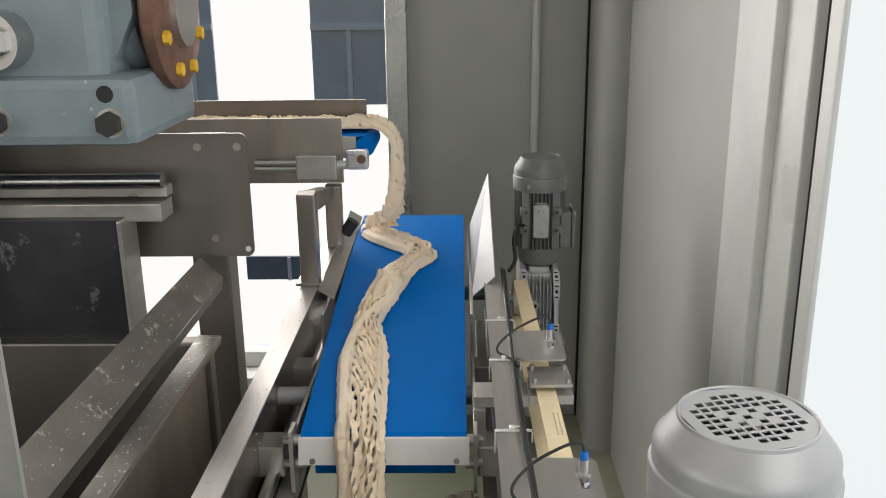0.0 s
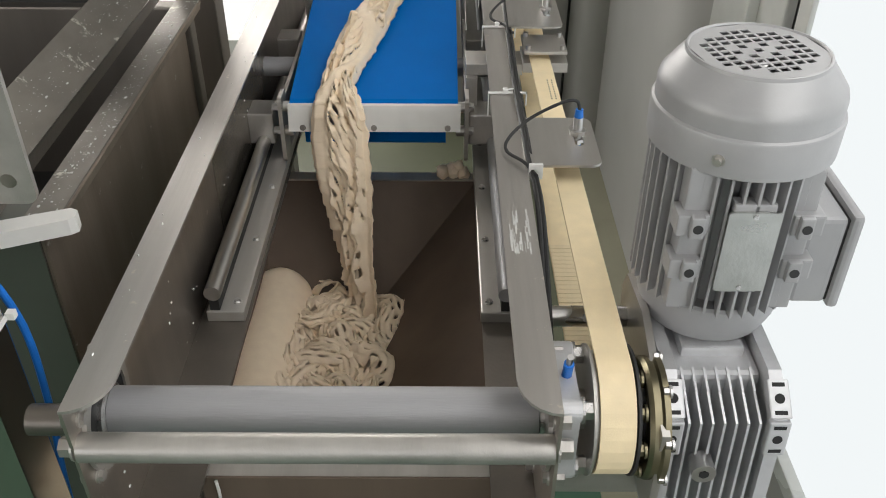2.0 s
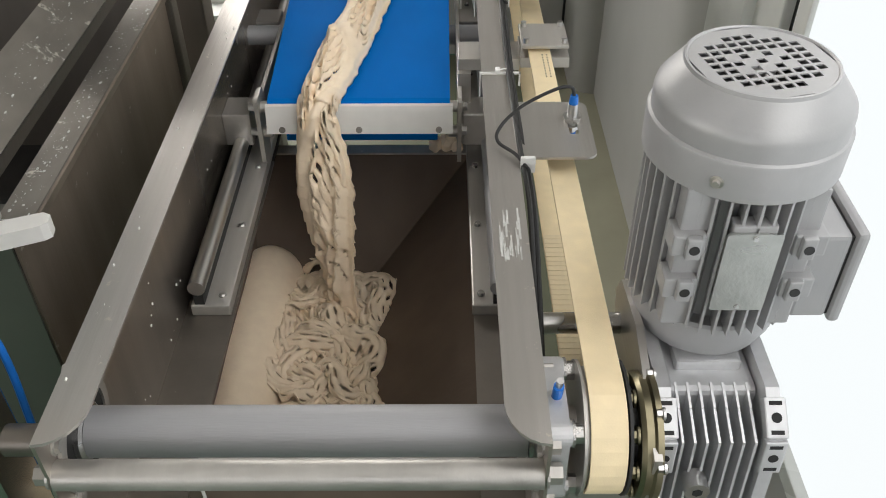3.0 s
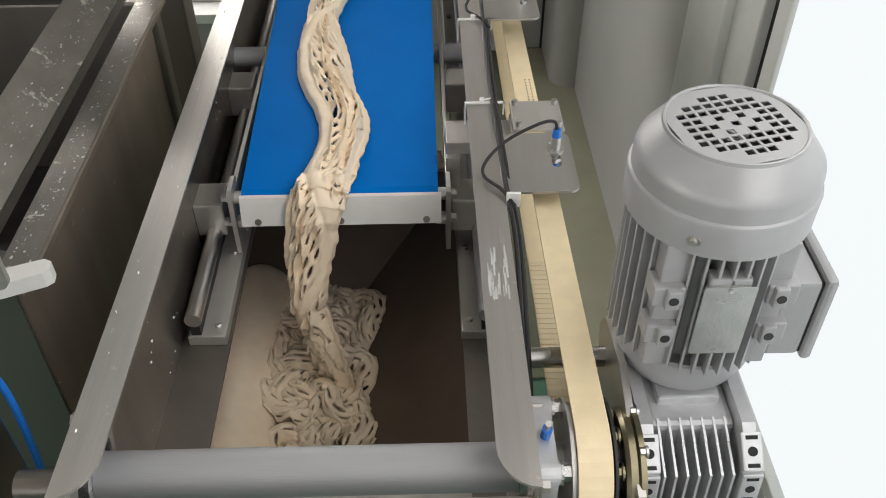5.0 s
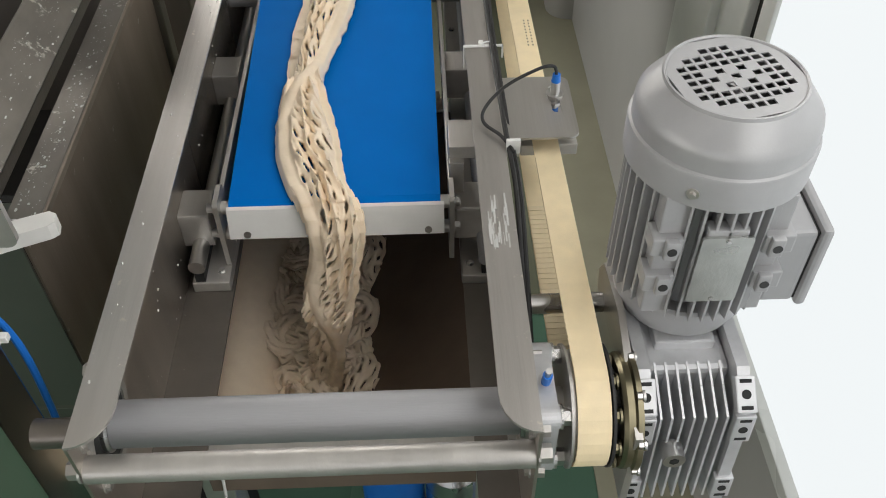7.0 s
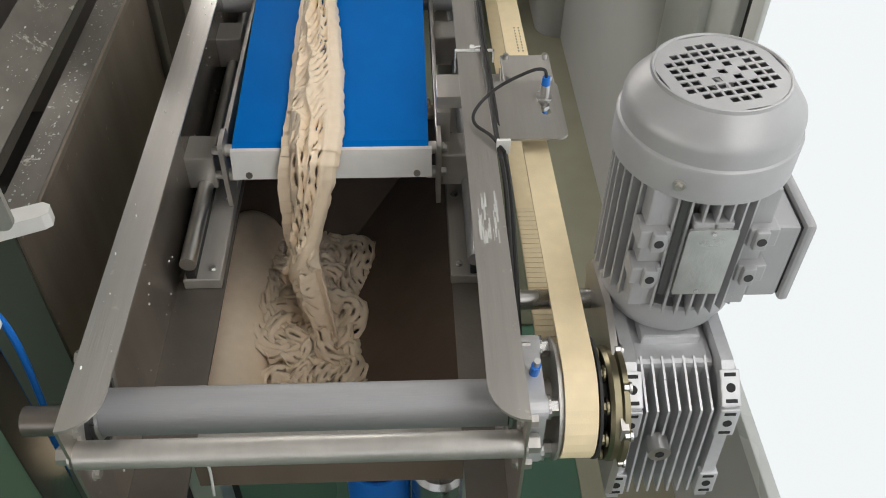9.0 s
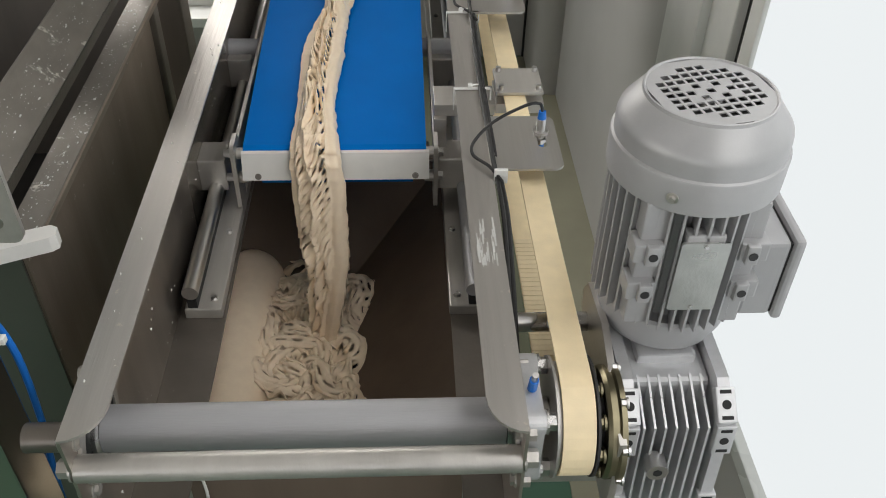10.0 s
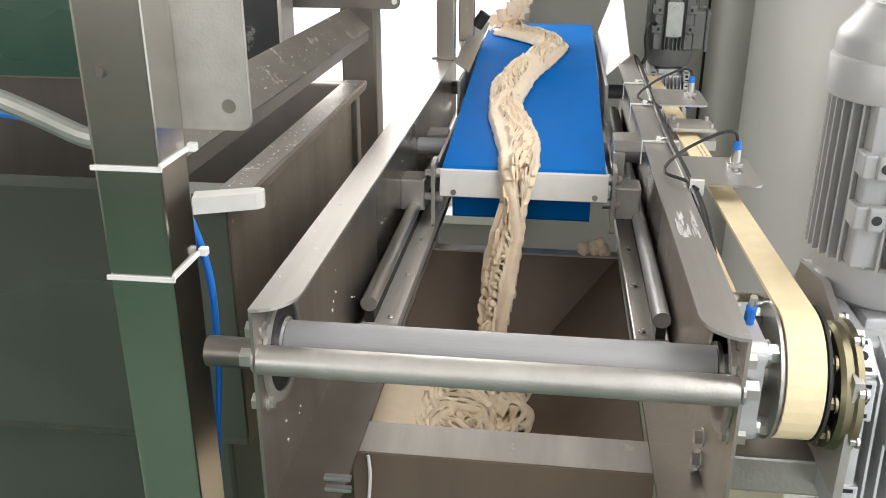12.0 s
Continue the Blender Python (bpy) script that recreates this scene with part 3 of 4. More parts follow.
part("hub", cyl((0.118, PY, PZ), (0.130, PY, PZ), 0.018, 24), STEEL, drive, "", True)
part("output_flange", revolve([(0.030, 0.0), (0.053, 0.0), (0.055, 0.004), (0.055, 0.010), (0.058, 0.012), (0.058, 0.017)], (0.178, PY, PZ - 0.01), "X", 48), BRASS, drive, "yellow-zinc bolted output flange", True)
part("flange_core", cyl((0.169, PY, PZ), (0.178, PY, PZ), 0.034, 32), BLACK, drive)
for k in range(9):
    a = radians(40 * k + 10)
    bolt(drive, (0.176, PY + 0.046 * math.cos(a), PZ - 0.01 + 0.046 * math.sin(a)), (-1, 0, 0), 0.0058, 0.008, BRASS)
for k in range(8):
    a = radians(45 * k + 22)
    bolt(drive, (0.196, PY + 0.057 * math.cos(a), PZ - 0.01 + 0.057 * math.sin(a)), (-1, 0, 0), 0.004, 0.006, CHROME)
bearing = thing("flange_bearing", "grey bolted flange bearing with a blue grease nipple", "bearing")
part("housing", prism(rounded(PY - 0.046, PY + 0.046, PZ - 0.046, PZ + 0.046, 0.012), XR + 0.0005, XR + 0.018, "X"), CAST, bearing)
for dy in (-0.034, 0.034):
    for dz in (-0.034, 0.034):
        part("boss", cyl((XR + 0.018, PY + dy, PZ + dz), (XR + 0.021, PY + dy, PZ + dz), 0.011, 20), CAST, bearing, "", True)
        bolt(bearing, (XR + 0.021, PY + dy, PZ + dz), (1, 0, 0), 0.0085, 0.011, CHROME)
part("grease_nipple", cyl((XR + 0.010, PY - 0.005, PZ + 0.046), (XR + 0.010, PY - 0.010, PZ + 0.064), 0.0045, 12), BLUE_H, bearing, "blue grease nipple cap", True)
part("nipple_tip", cyl((XR + 0.010, PY - 0.010, PZ + 0.064), (XR + 0.010, PY - 0.013, PZ + 0.074), 0.003, 12), CHROME, bearing, "", True)
# motor bracket plate and stay rod
bracket = thing("motor_bracket", "steel bracket plate and stay rod that hold the gear motor", "bracket")
part("stay_rod", cyl((XR, 0.672, 0.935), (0.186, 0.672, 0.935), 0.0105, 20), CHROME, bracket, "", True)
part("plate", prism([(0.50, 0.84), (0.66, 0.84), (0.705, 0.95), (0.69, 0.975), (0.62, 0.985), (0.50, 0.95)], 0.186, 0.193, "X"), STEEL, bracket)
bolt(bracket, (0.193, 0.690, 0.955), (1, 0, 0), 0.009, 0.010, CHROME)
part("arm", box(0.10, 0.31, 0.575, 0.66, 0.785, 0.824, 0.003), STEEL, bracket)

# ---- timing belt ----
YB1 = 1.84
belt_t = thing("timing_belt", "cream toothed timing belt running beside the frame", "belt")
R2, PZ2 = 0.036, 0.893
X0, X1 = 0.135, 0.165
up = [(PY, PZ + PR + 0.004), (YB1, PZ2 + R2 + 0.004)]
lowr = [(PY, PZ - PR - 0.004), (YB1, PZ2 - R2 - 0.004)]


def loop(off):
    a = [(PY + (PR + off) * math.cos(radians(d)), PZ + (PR + off) * math.sin(radians(d))) for d in range(90, 271, 12)]
    b = [(YB1 + (R2 + off) * math.cos(radians(d)), PZ2 + (R2 + off) * math.sin(radians(d))) for d in range(-90, 91, 12)]
    return a + b


bm = bmesh.new()
oo, ii = loop(0.0045), loop(0.0015)
vs = [[bm.verts.new((x, y, z)) for (y, z) in ring] for ring, x in ((oo, X0), (oo, X1), (ii, X1), (ii, X0))]
n = len(oo)
for a in range(4):
    for i in range(n):
        bm.faces.new((vs[a][i], vs[a][(i + 1) % n], vs[(a + 1) % 4][(i + 1) % n], vs[(a + 1) % 4][i]))
part("belt_band", bm, CREAM, belt_t)
me = bpy.data.meshes.new("belt_tooth")
bm = box(X0 + 0.0003, X1 - 0.0003, 0, 0.0075, -0.0010, 0.0)
bm.to_mesh(me)
bm.free()
me.materials.append(CREAM_T)
for k in range(40):
    y = PY + 0.004 + k * 0.0082
    f = (y - PY) / (YB1 - PY)
    zt = up[0][1] + (up[1][1] - up[0][1]) * f - 0.0026
    zl = lowr[0][1] + (lowr[1][1] - lowr[0][1]) * f + 0.0036
    for z in (zt, zl):
        tooth = new("belt_tooth", me)
        tooth.parent, tooth.location = belt_t, (0, y, z)
bm = bmesh.new()
for k in range(9):
    y = 1.10 + k * 0.008
    f = (y - PY) / (YB1 - PY)
    z = up[0][1] + (up[1][1] - up[0][1]) * f + 0.0006
    for x in (0.152, 0.158):
        box(x, x + 0.0018, y, y + 0.003, z - 0.0002, z + 0.0003, bm=bm)
part("belt_print", bm, INK, belt_t, "faint printed marking")
idler = thing("idler_pulley", "small steel idler pulley", "pulley")
part("drum", cyl((0.133, YB1, PZ2), (0.167, YB1, PZ2), R2, 32), STEEL, idler, "", True)
part("axle", cyl((XR, YB1, PZ2), (0.175, YB1, PZ2), 0.008, 16), CHROME, idler, "", True)

# ---- sensors on their plates ----
def sensor_plate(y0, y1, ys):
    p = thing("sensor_plate", "thin steel plate with a slot, fixed to the rail", "bracket", group="sensor plates")
    bm = bmesh.new()
    sx0, sx1, sy0, sy1 = 0.160, 0.171, ys - 0.030, ys + 0.022
    z0, z1 = 0.9905, 0.9935
    outline = rounded(0.098, 0.186, y0, y1, 0.012, (0, 1, 1, 0))
    hole = rounded(sx0, sx1, sy0, sy1, 0.0054, (1, 1, 1, 1), 4)
    for z in (z0, z1):
        a = [bm.verts.new((x, y, z)) for x, y in outline]
        b = [bm.verts.new((x, y, z)) for x, y in hole]
        es = [bm.edges.new((r[i], r[(i + 1) % len(r)])) for r in (a, b) for i in range(len(r))]
        bmesh.ops.triangle_fill(bm, edges=es, use_beauty=True)
        if z == z0:
            lo = (a, b)
        else:
            for r, q in zip(lo, (a, b)):
                for i in range(len(r)):
                    bm.faces.new((r[i], r[(i + 1) % len(r)], q[(i + 1) % len(q)], q[i]))
    part("plate", bm, STEEL, p)
    s = thing("proximity_sensor", "chrome threaded sensor with blue ends in a plate's slot", "sensor", group="proximity sensors")
    x = 0.1655
    part("barrel", cyl((x, ys, 0.980), (x, ys, 1.016), 0.0058, 20), CHROME, s, "", True)
    for z in (0.984, 0.9937):
        part("nut", cyl((x, ys, z), (x, ys, z + 0.0045), 0.0098, 6), CHROME, s)
    part("washer", cyl((x, ys, 0.9982), (x, ys, 0.9995), 0.0105, 20), CHROME, s)
    part("tip", cyl((x, ys, 0.9725), (x, ys, 0.980), 0.0060, 18), BLUE_H, s, "blue sensing face", True)
    part("cap", cyl((x, ys, 1.016), (x, ys, 1.026), 0.0056, 18, None, 0.0045), BLUE_H, s, "blue cable cap", True)
    part("cable", tube([(x, ys, 1.025), (x - 0.004, ys + 0.001, 1.036), (x - 0.022, ys - 0.003, 1.036), (x - 0.060, ys - 0.010, 1.018), (x - 0.085, ys - 0.030, 1.003), (x - 0.088, ys - 0.050, 0.997), (x - 0.070, ys - 0.075, 0.997), (0.108, ys - 0.10, 0.994)], 0.0020, 8, 6), BLACK, s, "black sensor cable", True)


sensor_plate(0.868, 0.985, 0.944)
sensor_plate(1.284, 1.405, 1.357)
for off, dz in ((0.004, 0.0), (0.009, -0.004), (0.006, -0.008)):
    tagged(part("cable", tube([(XR + off, 1.75, 0.992 + dz), (XR + off - 0.003, 1.4, 0.994 + dz), (XR + off - 0.006, 1.1, 0.995 + dz), (XR + off - 0.003, 0.90, 0.995 + dz), (XR + off + 0.002, 0.80, 0.985 + dz), (XR + off, 0.70, 0.965 + dz), (XR + off - 0.001, 0.62, 0.93 + dz)], 0.003, 8, 6), BLACK, None, "", True), "black cable run along the rail", "cable", group="rail cables")
for y in (1.055, 1.285, 1.455):
    t = thing("cable_tie", "white cable tie round the rail", "cable tie", group="rail ties")
    bm = box(0.064, 0.114, y, y + 0.004, 0.9915, 0.9935)
    box(0.0625, 0.0640, y, y + 0.004, 0.96, 0.9935, bm=bm)
    box(0.112, 0.1140, y, y + 0.004, 0.975, 0.9935, bm=bm)
    part("strap", bm, TIE, t)
    part("lock", box(0.082, 0.088, y - 0.002, y + 0.006, 0.9935, 0.9990, 0.001), TIE, t)
    part("tail", tube([(0.087, y + 0.002, 0.9965), (0.091, y + 0.003, 0.9975), (0.096, y + 0.005, 0.9968)], 0.001, 6, 3), TIE, t)
t = thing("cable_tie", "white cable tie round the cables", "cable tie", group="rail ties")
part("strap", box(0.100, 0.116, 0.852, 0.857, 0.984, 1.003, 0.001), TIE, t)

# ---- far gear motor that drives the blue belt ----
far_motor = gear_motor("gear_motor", pose(0.203, 2.0, 0.925), "small grey gear motor beside the blue belt's far end", 0.80, PAINT_D)
far_motor.scale = (0.80, 0.80, 0.97)
fb = thing("motor_bracket", "bracket that carries the small gear motor", "bracket")
part("plate", box(0.155, 0.162, 1.88, 2.06, 0.76, 0.91, 0.002), STEEL, fb)
part("arm", box(0.098, 0.26, 1.90, 2.02, 0.742, 0.76, 0.002), STEEL, fb)
part("shaft", cyl((0.10, 1.95, 0.865), (0.19, 1.95, 0.865), 0.010, 16), CHROME, fb, "", True)
tagged(part("cable", tube([(0.175, 1.965, 1.02), (0.150, 1.93, 1.035), (0.138, 1.90, 1.01), (0.140, 1.88, 0.97), (0.125, 1.86, 0.95)], 0.0045, 8, 6), BLACK, None, "", True), "black cable of the small gear motor", "cable")
guard = tagged(quad_sheet("guard_plate", [(0.040, 1.66, 0.962), (0.040, 2.12, 0.985), (0.086, 2.12, 1.118), (0.086, 1.66, 1.006)], ROLLER, 0.002, None), "bent steel guard beside the belt", "guard")

# ---- blue belt: fixed rear run and the run that swings as the nose moves ----
PIV_Y, PIV_Z, NOSE_Z, BW = 1.76, 0.974, 0.906, 0.1275
XC = -0.1015
belt = thing("conveyor_belt", "smooth bright blue conveyor belt", "belt")
part("rear_run", prism([(PIV_Y, PIV_Z - 0.0008), (PIV_Y + 0.03, 0.9770), (PIV_Y + 0.10, 0.9822), (1.95, 0.9870), (2.08, 0.9915), (2.19, 0.994), (2.215, 0.985), (2.22, 0.965), (2.20, 0.945), (PIV_Y - 0.02, 0.925)], XC - BW, XC + BW, "X"), BLUE, belt)
mid_run = part("mid_run", prism([(-0.53, -0.0035), (-0.53, -0.0008), (0.0, -0.0008), (0.0, -0.0035)], -BW, BW, "X"), BLUE, belt)
bed = thing("belt_bed", "steel slider bed under the belt", "bed")
part("bed_plate", box(XC - BW + 0.01, XC + BW - 0.01, 1.62, 2.17, 0.86, 0.905), STEEL, bed)
for x in (XC - BW - 0.018, XC + BW + 0.010):
    part("bed_side", box(x, x + 0.006, 1.55, 2.2, 0.86, 0.968, 0.001), STEEL, bed)
quad_sheet("skirt", [(-0.262, 1.62, 0.992), (-0.232, 1.62, 0.972), (-0.232, 2.16, 0.996), (-0.262, 2.16, 1.014)], STEEL, 0.002, bed)

# ---- sliding carriage with the belt's nose ----
carriage = thing("belt_carriage", "sliding steel carriage with the belt's nose and a white scraper plate", "carriage")
nose_run = part("nose_run", prism([(0.555, 0.0), (0.006, 0.0), (-0.004, -0.004), (-0.007, -0.012), (-0.004, -0.019), (0.006, -0.023), (0.555, -0.010)], -BW, BW, "X"), BLUE, carriage, "blue belt over its nose")
part("return_run", prism([(0.05, -0.050), (0.053, -0.098), (0.060, -0.104), (0.5, -0.085), (0.5, -0.082), (0.064, -0.100), (0.056, -0.092), (0.053, -0.050)], -BW + 0.010, BW - 0.018, "X"), BLUE, carriage, "blue return run under the nose")
part("scraper_plate", prism([(0.004, -0.010), (-0.016, -0.044), (-0.0185, -0.0425), (-0.010, -0.010), (-0.008, -0.004), (-0.004, -0.002)], -BW - 0.002, BW + 0.004, "X"), WHITE, carriage, "white plastic scraper plate")
for x in (-0.108, 0.0, 0.112):
    bolt(carriage, (x, -0.0165, -0.037), (0, -0.9, 0.35), 0.0034, 0.003, STEEL_B, "screw", 12)
for sx, x in ((-1, -BW - 0.0165), (1, BW + 0.0105)):
    part("side_plate", prism(rounded(-0.012, 0.030, -0.098, 0.008, 0.006), x, x + 0.006, "X"), STEEL, carriage)
    part("side_bar", box(x, x + 0.006, 0.030, 0.62, -0.036, -0.004, 0.001), STEEL, carriage)
    for yy, zz in ((0.008, -0.014), (0.004, -0.052)):
        part("spindle", cyl((x - 0.012 if sx < 0 else x - 0.004, yy, zz), (x + 0.010 if sx < 0 else x + 0.014, yy, zz), 0.006, 16), CHROME, carriage, "", True)
        part("collar", cyl((-BW - 0.011 if sx < 0 else BW - 0.002, yy, zz), (-BW + 0.002 if sx < 0 else BW + 0.0105, yy, zz), 0.0085, 18), STEEL, carriage, "", True)
        bolt(carriage, (x + 0.006 if sx > 0 else x, yy, zz), (sx, 0, 0), 0.0068, 0.006, CHROME)
    xs0 = -0.197 if sx < 0 else BW + 0.017
    part("slider_block", box(xs0, xs0 + 0.040, 0.006, 0.056, -0.078, -0.026, 0.003), STEEL, carriage, "slider block on the guide shaft")
    part("slider_block", box(xs0, xs0 + 0.040, 0.30, 0.35, -0.078, -0.026, 0.003), STEEL, carriage)
part("arm", box(BW + 0.012, 0.226, 0.045, 0.098, 0.022, 0.040, 0.001), STEEL, carriage, "arm that reaches out to the timing belt")
part("arm_foot", box(BW + 0.012, BW + 0.030, 0.036, 0.106, -0.03, 0.022, 0.001), STEEL, carriage)
clamp = part("belt_clamp", box(0.226, 0.292, 0.0375, 0.106, 0.0585, 0.0640, 0.0015), STEEL, carriage, "plate clamped to the timing belt by four screws")
part("clamp_base", box(0.226, 0.294, 0.0375, 0.104, 0.030, 0.0455, 0.001), STEEL, carriage)
for x in (0.233, 0.285):
    for y in (0.046, 0.097):
        bm = cyl((x, y, 0.0640), (x, y, 0.0710), 0.0038, 12)
        part("screw", bm, CHROME, clamp, "", True)

# ---- the machine with the bin beside the conveyor ----
bin_ = thing("dough_bin", "large stainless steel bin with folded rims", "bin")
part("side_wall", prism([(-0.386, 0.998), (-0.388, 1.0), (-0.424, 1.0), (-0.424, 0.997), (-0.412, 0.985), (-0.414, 0.685), (-0.411, 0.685), (-0.409, 0.983), (-0.3885, 0.986)], 0.7415, 1.372, "Y"), STEEL_N, bin_, "flour-spotted side wall with folded rim, reflections put into its colour")
part("rim", box(-0.424, -0.388, 0.742, 1.371, 0.9992, 1.0018, 0.0006), STEEL_S, bin_, "stained folded rim")
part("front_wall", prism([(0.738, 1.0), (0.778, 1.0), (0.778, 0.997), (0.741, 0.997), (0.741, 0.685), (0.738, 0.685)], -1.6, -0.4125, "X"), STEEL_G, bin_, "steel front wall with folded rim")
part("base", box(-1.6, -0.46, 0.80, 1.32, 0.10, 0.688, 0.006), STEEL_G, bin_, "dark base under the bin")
part("bottom_edge", box(-1.6, -0.4125, 0.741, 0.80, 0.672, 0.685, 0.002), STEEL_B, bin_)
part("far_rim", box(-1.6, -0.40, 1.34, 1.372, 0.30, 1.0, 0.004), STEEL_B, bin_)
# steel corner coloured white in place of the highlight on it
part("lip", prism([(-0.438, 0.712), (-0.376, 0.738), (-0.370, 0.744), (-0.372, 0.756), (-0.380, 0.760), (-0.444, 0.736)], 0.985, 1.0035, "Z"), WHITE, bin_, "turned-down steel rim corner, whitened for its highlight")
# near-black floor and added lining imitate the shade inside the bin
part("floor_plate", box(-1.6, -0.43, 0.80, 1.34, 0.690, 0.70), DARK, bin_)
part("shade_lining", box(-1.6, -0.4255, 0.790, 0.800, 0.70, 0.99), DARK, bin_)
part("shade_lining", box(-0.4285, -0.4255, 0.80, 1.33, 0.70, 0.99), DARK, bin_)
for x in (-0.42, -1.5):
    for y in (0.76, 1.30):
        part("leg", box(x - 0.045, x - 0.010, y + 0.045, y + 0.08, 0, 0.10, 0.003), STEEL, bin_)
beam = thing("edge_bar", "floury slanting steel edge bar above the bin", "bar")
part("face", prism([(-0.430, 1.118), (-0.393, 1.080), (-0.397, 1.076), (-0.436, 1.112)], 0.60, 1.44, "Y"), STEEL_S, beam, "floury slanting face")
part("fold", prism([(-0.3965, 1.0755), (-0.3935, 1.0785), (-0.3965, 1.060), (-0.3995, 1.060)], 0.602, 1.438, "Y"), STEEL_B, beam, "turned-down lower edge")
mach = thing("dough_machine", "stainless and dark steel dough machine frame", "machine")
part("cover_plate", prism(rounded(-1.5, -0.342, 1.112, 1.328, 0.012), 1.464, 1.470, "Y"), STEEL_B, mach, "brushed steel cover plate with bolts")
for x, z in ((-0.425, 1.305), (-0.408, 1.145), (-0.358, 1.305)):
    bolt(mach, (x, 1.464, z), (0, -1, 0), 0.0050, 0.006, STEEL_W)
part("plate_hole", cyl((-0.352, 1.4635, 1.125), (-0.352, 1.4645, 1.125), 0.005, 14), WHITE, mach)
part("post", box(-0.455, -0.390, 1.472, 1.53, 0.0, 1.32, 0.004), STEEL_B, mach, "tall square steel post")
part("slide_bar", cyl((-1.5, 1.40, 1.262), (-0.468, 1.40, 1.262), 0.013, 20), CHROME, mach, "polished slide bar", True)
part("slide_bar", box(-1.5, -0.466, 1.41, 1.44, 1.232, 1.250, 0.002), STEEL, mach)
part("beam", box(-1.5, -0.470, 1.385, 1.445, 1.196, 1.226, 0.002), STEEL_D, mach)
part("drum_cover", prism([(-1.5, 1.205), (-0.530, 1.205), (-0.534, 0.975), (-1.5, 0.985)], 1.36, 1.42, "Y"), DARKBOX, mach, "dark dusty sheet cover")
part("drum_edge", box(-0.534, -0.526, 1.352, 1.42, 0.975, 1.205, 0.002), STEEL, mach)
part("lower_cover", prism([(-1.5, 0.970), (-0.54, 0.955), (-0.60, 0.60), (-1.5, 0.60)], 1.38, 1.42, "Y"), DARKBOX, mach)
gear = thing("gearbox", "blue-grey painted gearbox with a rusty bolted flange", "gearbox")
part("housing", box(-1.2, -0.445, 1.16, 1.46, 1.362, 1.90, 0.02), BLUEGREY, gear)
part("foot", box(-1.2, -0.400, 1.13, 1.40, 1.366, 1.455, 0.014), BLUEGREY, gear)
part("rib", box(-0.63, -0.605, 1.12, 1.20, 1.42, 1.90, 0.008), BLUEGREY, gear)
part("rib", box(-0.76, -0.735, 1.12, 1.20, 1.42, 1.90, 0.008), BLUEGREY, gear)
part("slant_web", prism([(-0.47, 1.42), (-0.415, 1.53), (-0.415, 1.90), (-0.47, 1.90)], 1.2, 1.42, "Y"), BLUEGREY, gear)
for x, z, r in ((-0.432, 1.397, 0.016), (-0.580, 1.400, 0.016)):
    part("bolt", cyl((x, 1.13, z), (x, 1.112, z), r, 6), BLACK, gear)
    part("washer", cyl((x, 1.13, z), (x, 1.127, z), r * 1.2, 20), STEEL, gear)
part("bolt_hole", cyl((-0.436, 1.1292, 1.434), (-0.436, 1.131, 1.434), 0.011, 20), DARK, gear)
part("bolt", cyl((-0.568, 1.15, 1.502), (-0.568, 1.10, 1.502), 0.024, 6), CHROME, gear)
part("washer", cyl((-0.568, 1.162, 1.502), (-0.568, 1.114, 1.502), 0.037, 28), CHROME, gear)
part("flange", revolve([(0.045, 0.0), (0.105, 0.0), (0.108, 0.004), (0.108, 0.018), (0.100, 0.022), (0.060, 0.024), (0.045, 0.024)], (-0.405, 1.30, 1.53), "X", 48), RUST, gear, "rusty brown bolted flange", True)
part("boss", revolve([(0.085, 0), (0.085, 0.02), (0.075, 0.03)], (-0.452, 1.30, 1.53), "X", 40), BLUEGREY, gear, "", True)
part("shaft", cyl((-0.47, 1.30, 1.53), (-0.372, 1.30, 1.53), 0.048, 32), STEEL, gear, "", True)
for k in range(8):
    a = radians(45 * k + 22)
    part("bolt", cyl((-0.382, 1.30 + 0.085 * math.cos(a), 1.53 + 0.085 * math.sin(a)), (-0.374, 1.30 + 0.085 * math.cos(a), 1.53 + 0.085 * math.sin(a)), 0.010, 6), YELLOW, gear, "yellow-painted bolt head")

cover = tagged(quad_sheet("cover_sheet", [(-1.6, 1.30, 1.01), (-0.80, 1.30, 1.01), (-0.78, 1.30, 1.30), (-0.80, 1.30, 1.33), (-1.6, 1.30, 1.40)], GREEN, 0.01, None), "dark green painted machine cover sheet", "cover")
post = thing("sensor_post", "square steel post with a drilled mounting flange", "post")
part("upright", box(-0.450, -0.390, 0.548, 0.606, 0.0, 1.312, 0.003), MIRROR, post)
part("flange", prism(rounded(-0.392, -0.327, 1.108, 1.326, 0.010, (0, 1, 1, 0)), 0.606, 0.611, "Y"), STEEL, post, "drilled mounting flange")
for z in (1.118 + 0.012, 1.305):
    part("flange_hole", cyl((-0.346, 0.6055, z), (-0.346, 0.6062, z), 0.0065, 18), STEEL_W, post)
bolt(post, (-0.43, 0.548, 1.17), (0, -1, 0), 0.004, 0.004, STEEL_B)
for z in (1.085, 0.982):
    t = thing("cable_tie", "white cable tie round the post", "cable tie", group="post ties")
    bm = box(-0.452, -0.388, 0.5455, 0.548, z, z + 0.004)
    box(-0.390, -0.3875, 0.5455, 0.609, z + 0.003, z + 0.007, bm=bm)
    part("strap", bm, TIE, t)
    part("lock", box(-0.389, -0.381, 0.604, 0.612, z + 0.002, z + 0.010, 0.001), TIE, t)
tagged(part("hose", tube([(-0.95, 0.66, 1.19), (-0.75, 0.64, 1.165), (-0.60, 0.62, 1.135), (-0.50, 0.61, 1.10), (-0.45, 0.605, 1.075), (-0.44, 0.62, 0.95)], 0.010, 12, 8), PLATE, None, "", True), "grey braided hose to the post", "hose")
